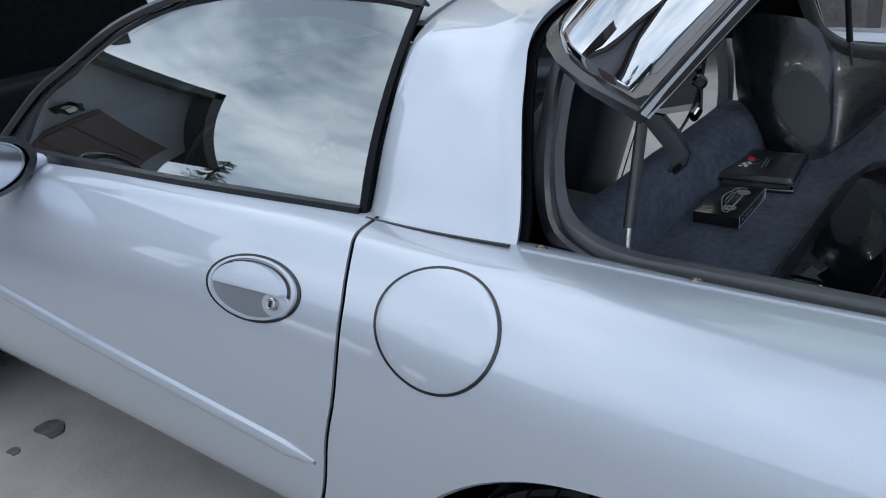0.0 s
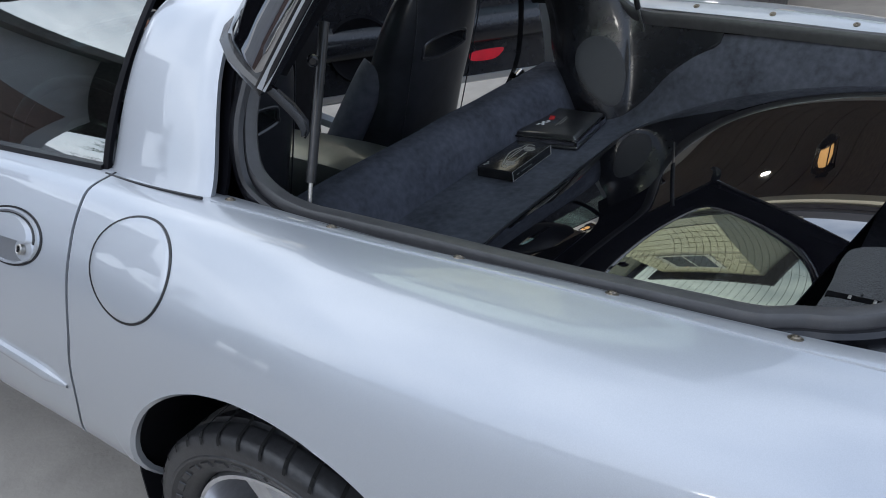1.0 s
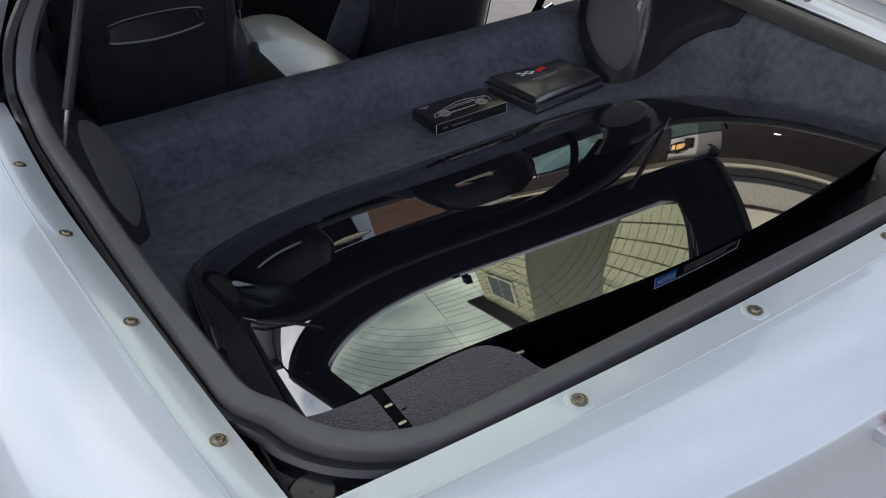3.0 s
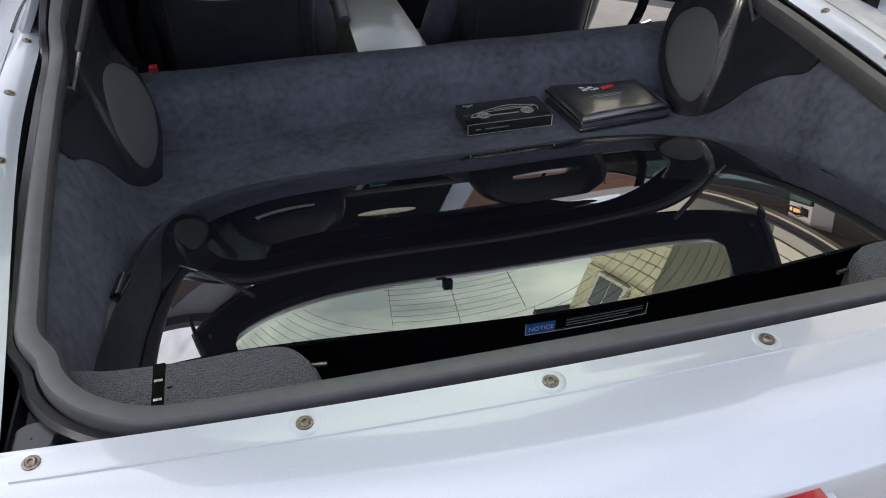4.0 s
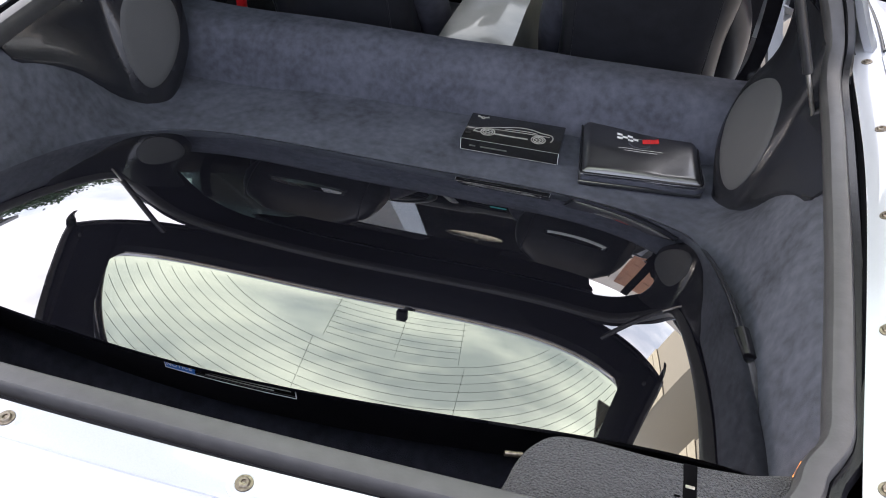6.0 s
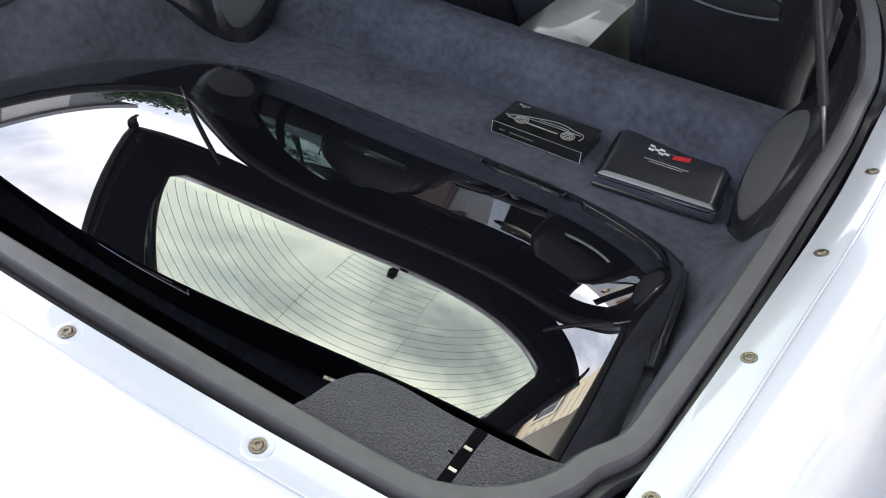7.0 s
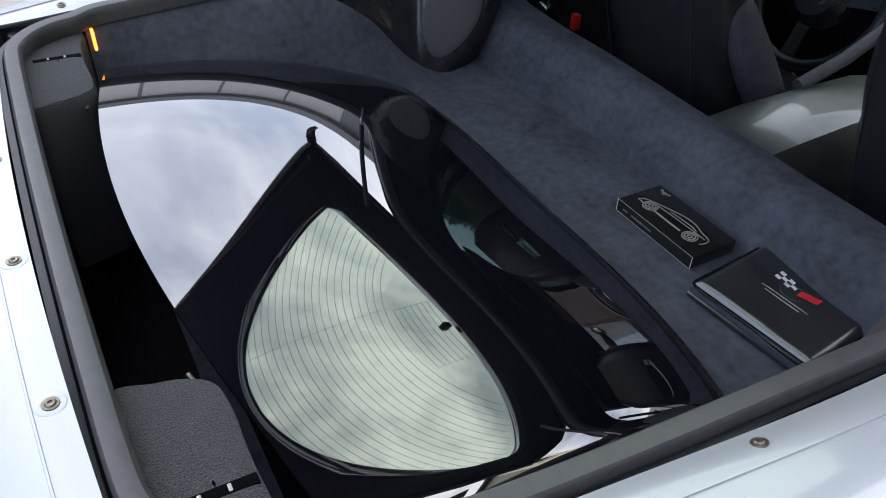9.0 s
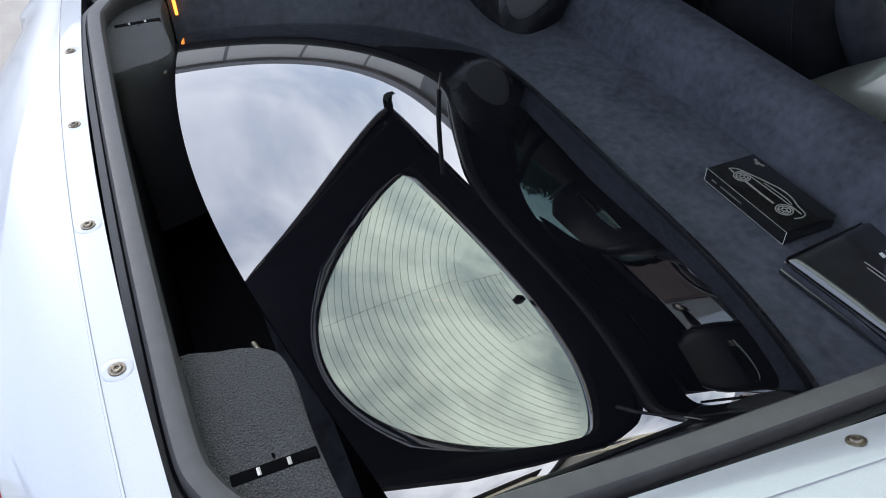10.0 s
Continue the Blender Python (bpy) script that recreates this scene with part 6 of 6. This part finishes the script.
# house ahead of the car
front_house = thing("house", (0.0, 7.5, 0), "white house front with brown garage doors and a grey gable", "house", group="houses round the drive")
house_part(front_house, "wall", box(-1.2, 4.2, 6.6, 6.9, 0, 3.0), WHITE_WALL, "white plastered front wall")
house_part(front_house, "upper_wall", box(-1.2, -0.6, 6.58, 6.9, 3.0, 3.6), FRONT_WALL, "dark clad upper wall")
house_part(front_house, "eave", box(-1.25, -0.45, 5.9, 9.4, 3.55, 3.75, 0.02), ROOF, "dark overhanging eave")
gable = slab([(-4.1, 0.0), (-1.2, 0.0), (-1.2, 3.32), (-2.95, 4.42), (-4.1, 3.30)], 0.3, pose(0, 6.9, 0, 90))
house_part(front_house, "gable_wall", gable, GREY_PANEL, "grey plastered gable wall")
for x1, z1 in ((-4.52, 3.02), (-1.05, 3.36)):
    slope = grid([[(x, y, z) for y in (6.2, 10.0)] for x, z in ((-2.95, 4.62), (x1, z1))])
    at_home(part("gable_roof", slope, ROOF, front_house, "dark gable roof slope with a deep rake", thick=0.16, smooth=False, out=(0, 0, 1)), front_house)
for x0, x1, z1, paint in ((1.6, 3.6, 2.7, TERRACOTTA), (-3.82, -2.52, 3.06, DARK_DOOR)):
    door = house_part(front_house, "garage_door", box(x0, x1, 6.54, 6.60, 0, z1, 0.01), paint, "brown panelled garage door")
    step = z1 / 5
    for k in range(5):
        at_home(part("panel", box(x0 + 0.06, x1 - 0.06, 6.515, 6.54, 0.04 + step * k, step * (k + 1) - 0.03, 0.01), paint, door, smooth=False), front_house).parent = door
house_part(front_house, "annexe", box(-8.0, -4.6, 8.2, 10, 0, 2.0), GREY_PANEL, "low grey annexe")
at_home(part("annexe_roof", grid([[(x, y, z) for x in (-8.2, -4.55)] for y, z in ((7.9, 1.95), (9.2, 2.75), (10.5, 1.95))]), GREY_PANEL, front_house, "grey pitched annexe roof", thick=0.12, smooth=False), front_house)
lantern((-2.28, 6.58, 2.72), 0, lit=False)
lantern((1.1, 6.58, 2.6), 0)

# neighbours on the driver's side and behind
far_house = thing("house", (-16, 0, 0), "long grey flat-roofed neighbouring building with wall panels", "building", group="houses round the drive")
house_part(far_house, "wall", box(-20, -12.0, -9, 9.3, 0, 4.9), GREY_PANEL, "pale plastered wall")
house_part(far_house, "roof", box(-20.3, -11.6, -9.4, 9.6, 4.9, 5.2, 0.03), GREY_PANEL, "flat grey roof edge")
for k in range(8):
    for z0, z1 in ((0.15, 2.35), (2.5, 4.75)):
        house_part(far_house, "wall_panel", box(-12.02, -11.96, -8.8 + 2.04 * k, -8.8 + 2.04 * k + 1.95, z0, z1, 0.01), WHITE_WALL)
back_house = thing("house", (-4, -18, 0), "cream neighbouring house behind the drive", "house", group="houses round the drive")
house_part(back_house, "wall", box(-9, 3, -22, -16, 0, 4.5), CREAM_STONE, "cream plastered wall")
at_home(part("roof", grid([[(x, y, z) for x in (-9.6, 3.6)] for y, z in ((-15.4, 4.4), (-19, 7.0), (-22.6, 4.4))]), ROOF, back_house, "dark tiled roof", thick=0.15, smooth=False), back_house)
for x in (-7, -4, -1, 1.6):
    window_unit(back_house, frame_at((x, -16, 2.2), (0, 1, 0), (-1, 0, 0)), 1.1, 1.2)


def conifer(x, y, h, rad, seed):
    rnd = random.Random(seed)
    top = thing("spruce_tree", (x, y, 0), "dark green spruce with drooping needled branches", "tree", group="trees beyond the drive")
    part("trunk", lathe([(0.14, 0), (0.10, h * 0.4), (0.02, h * 0.98), (0.001, h)], Matrix(), 10), BARK, top)
    verts, faces = [], []
    for k in range(int(170 * h / 6)):
        t = rnd.random() ** 0.8
        z = h * (0.12 + 0.88 * t)
        reach = rad * (1 - t) * rnd.uniform(0.6, 1.1) + 0.08
        a = rnd.uniform(0, 2 * math.pi)
        for j in range(14):
            f = rnd.uniform(0.15, 1)
            c = Vector((reach * f * math.cos(a), reach * f * math.sin(a), z - 0.25 * reach * f + rnd.uniform(-0.04, 0.04)))
            d = Vector((math.cos(a + rnd.uniform(-1, 1)), math.sin(a + rnd.uniform(-1, 1)), rnd.uniform(-0.5, 0.2))) * rnd.uniform(0.10, 0.22)
            w = d.cross(Vector((0, 0, 1))).normalized() * 0.025
            b = len(verts)
            verts += [c - w, c + w, c + d]
            faces.append((b, b + 1, b + 2))
    me = bpy.data.meshes.new("crown")
    me.from_pydata([tuple(v) for v in verts], [], faces)
    me.materials.append(LEAF)
    crown = new("crown", me)
    crown.parent = top


def broadleaf(x, y, h, rad, seed):
    rnd = random.Random(seed)
    top = thing("tree", (x, y, 0), "leafy green tree with a loose open crown", "tree", group="trees beyond the drive")
    part("trunk", lathe([(0.16, 0), (0.11, h * 0.45), (0.03, h * 0.8), (0.001, h * 0.85)], Matrix(), 10), BARK, top)
    verts, faces = [], []
    for k in range(60):
        a, e = rnd.uniform(0, 2 * math.pi), rnd.uniform(-0.5, 1.0)
        r = rad * rnd.uniform(0.4, 1.0)
        c = Vector((r * math.cos(a) * math.cos(e), r * math.sin(a) * math.cos(e), h * 0.72 + r * 0.9 * math.sin(e)))
        for j in range(70):
            p = c + Vector([rnd.gauss(0, 0.22) for _ in range(3)])
            d = Vector([rnd.gauss(0, 1) for _ in range(3)]).normalized() * 0.11
            w = d.orthogonal().normalized() * 0.045
            b = len(verts)
            verts += [p - d, p + w, p + d, p - w]
            faces.append((b, b + 1, b + 2, b + 3))
    for k in range(7):
        a = 2 * math.pi * k / 7
        part("limb", tube([(0, 0, h * 0.45), (rad * 0.4 * math.cos(a), rad * 0.4 * math.sin(a), h * 0.68), (rad * 0.75 * math.cos(a), rad * 0.75 * math.sin(a), h * 0.82)], 0.03, 7), BARK, top)
    me = bpy.data.meshes.new("crown")
    me.from_pydata([tuple(v) for v in verts], [], faces)
    me.materials.append(LEAF)
    new("crown", me).parent = top


conifer(-8.0, 11.0, 5.5, 1.8, 3)
broadleaf(-8.2, 7.4, 2.6, 0.7, 5)
# three unseen trees, added to block a bright sky gap mirrored in the paint
broadleaf(-11.0, 9.6, 4.6, 1.6, 6)
broadleaf(-14.0, 11.0, 4.4, 2.0, 8)
broadleaf(-12.5, 14.5, 4.4, 2.1, 9)

# dark blue car parked under the porch
blue_car = thing("parked_car", (5.1, 2.4, 0.014), "dark blue car parked under the porch", "car")
bm = box(-0.9, 3.3, -0.9, 0.9, 0.22, 0.95, 0.12, 4)
part("body", bm, BLUE_CAR, blue_car, "dark blue painted body")
part("cabin", box(0.3, 2.6, -0.72, 0.72, 0.93, 1.42, 0.2, 4), PANE, blue_car, "dark glazed cabin")
part("bumper", box(-1.0, -0.82, -0.86, 0.86, 0.30, 0.58, 0.05, 3), BLUE_CAR, blue_car, "dark blue bumper")
plate = part("number_plate", box(-1.012, -0.998, -0.26, 0.26, 0.46, 0.57, 0.004), WHITE_INK, blue_car, "white number plate")
for k in range(6):
    part("plate_bar", box(-1.016, -1.011, -0.20 + 0.07 * k, -0.155 + 0.07 * k, 0.485, 0.545, 0.001), RUBBER_DARK, plate, "dark bar in place of a character")
for y in (-0.68, 0.68):
    part("head_lamp", box(-0.925, -0.86, y - 0.16, y + 0.16, 0.62, 0.76, 0.03, 3), CHROME, blue_car)
part("grille", box(-0.915, -0.87, -0.4, 0.4, 0.62, 0.74, 0.015), RUBBER_DARK, blue_car)
for x in (-0.15, 2.55):
    for y in (-0.85, 0.85):
        w = part("wheel", lathe([(0.20, -0.10), (0.31, -0.10), (0.325, -0.07), (0.325, 0.07), (0.31, 0.10), (0.20, 0.10), (0.19, 0.05), (0.001, 0.06)], Matrix.Translation((x, y, 0.325)) @ pose(0, 0, 0, -90 if y > 0 else 90), 32), TYRE, blue_car, "black tyre and wheel")

# wall thickness becomes plain mesh, with crisp turned edges
bpy.context.view_layer.update()
graph = bpy.context.evaluated_depsgraph_get()
for ob in [o for o in scene.objects if o.type == "MESH" and [m.type for m in o.modifiers] == ["SOLIDIFY"] and "glass" not in o.name]:
    solid = bpy.data.meshes.new_from_object(ob.evaluated_get(graph))
    solid.set_sharp_from_angle(angle=radians(38))
    ob.modifiers.clear()
    ob.data = solid
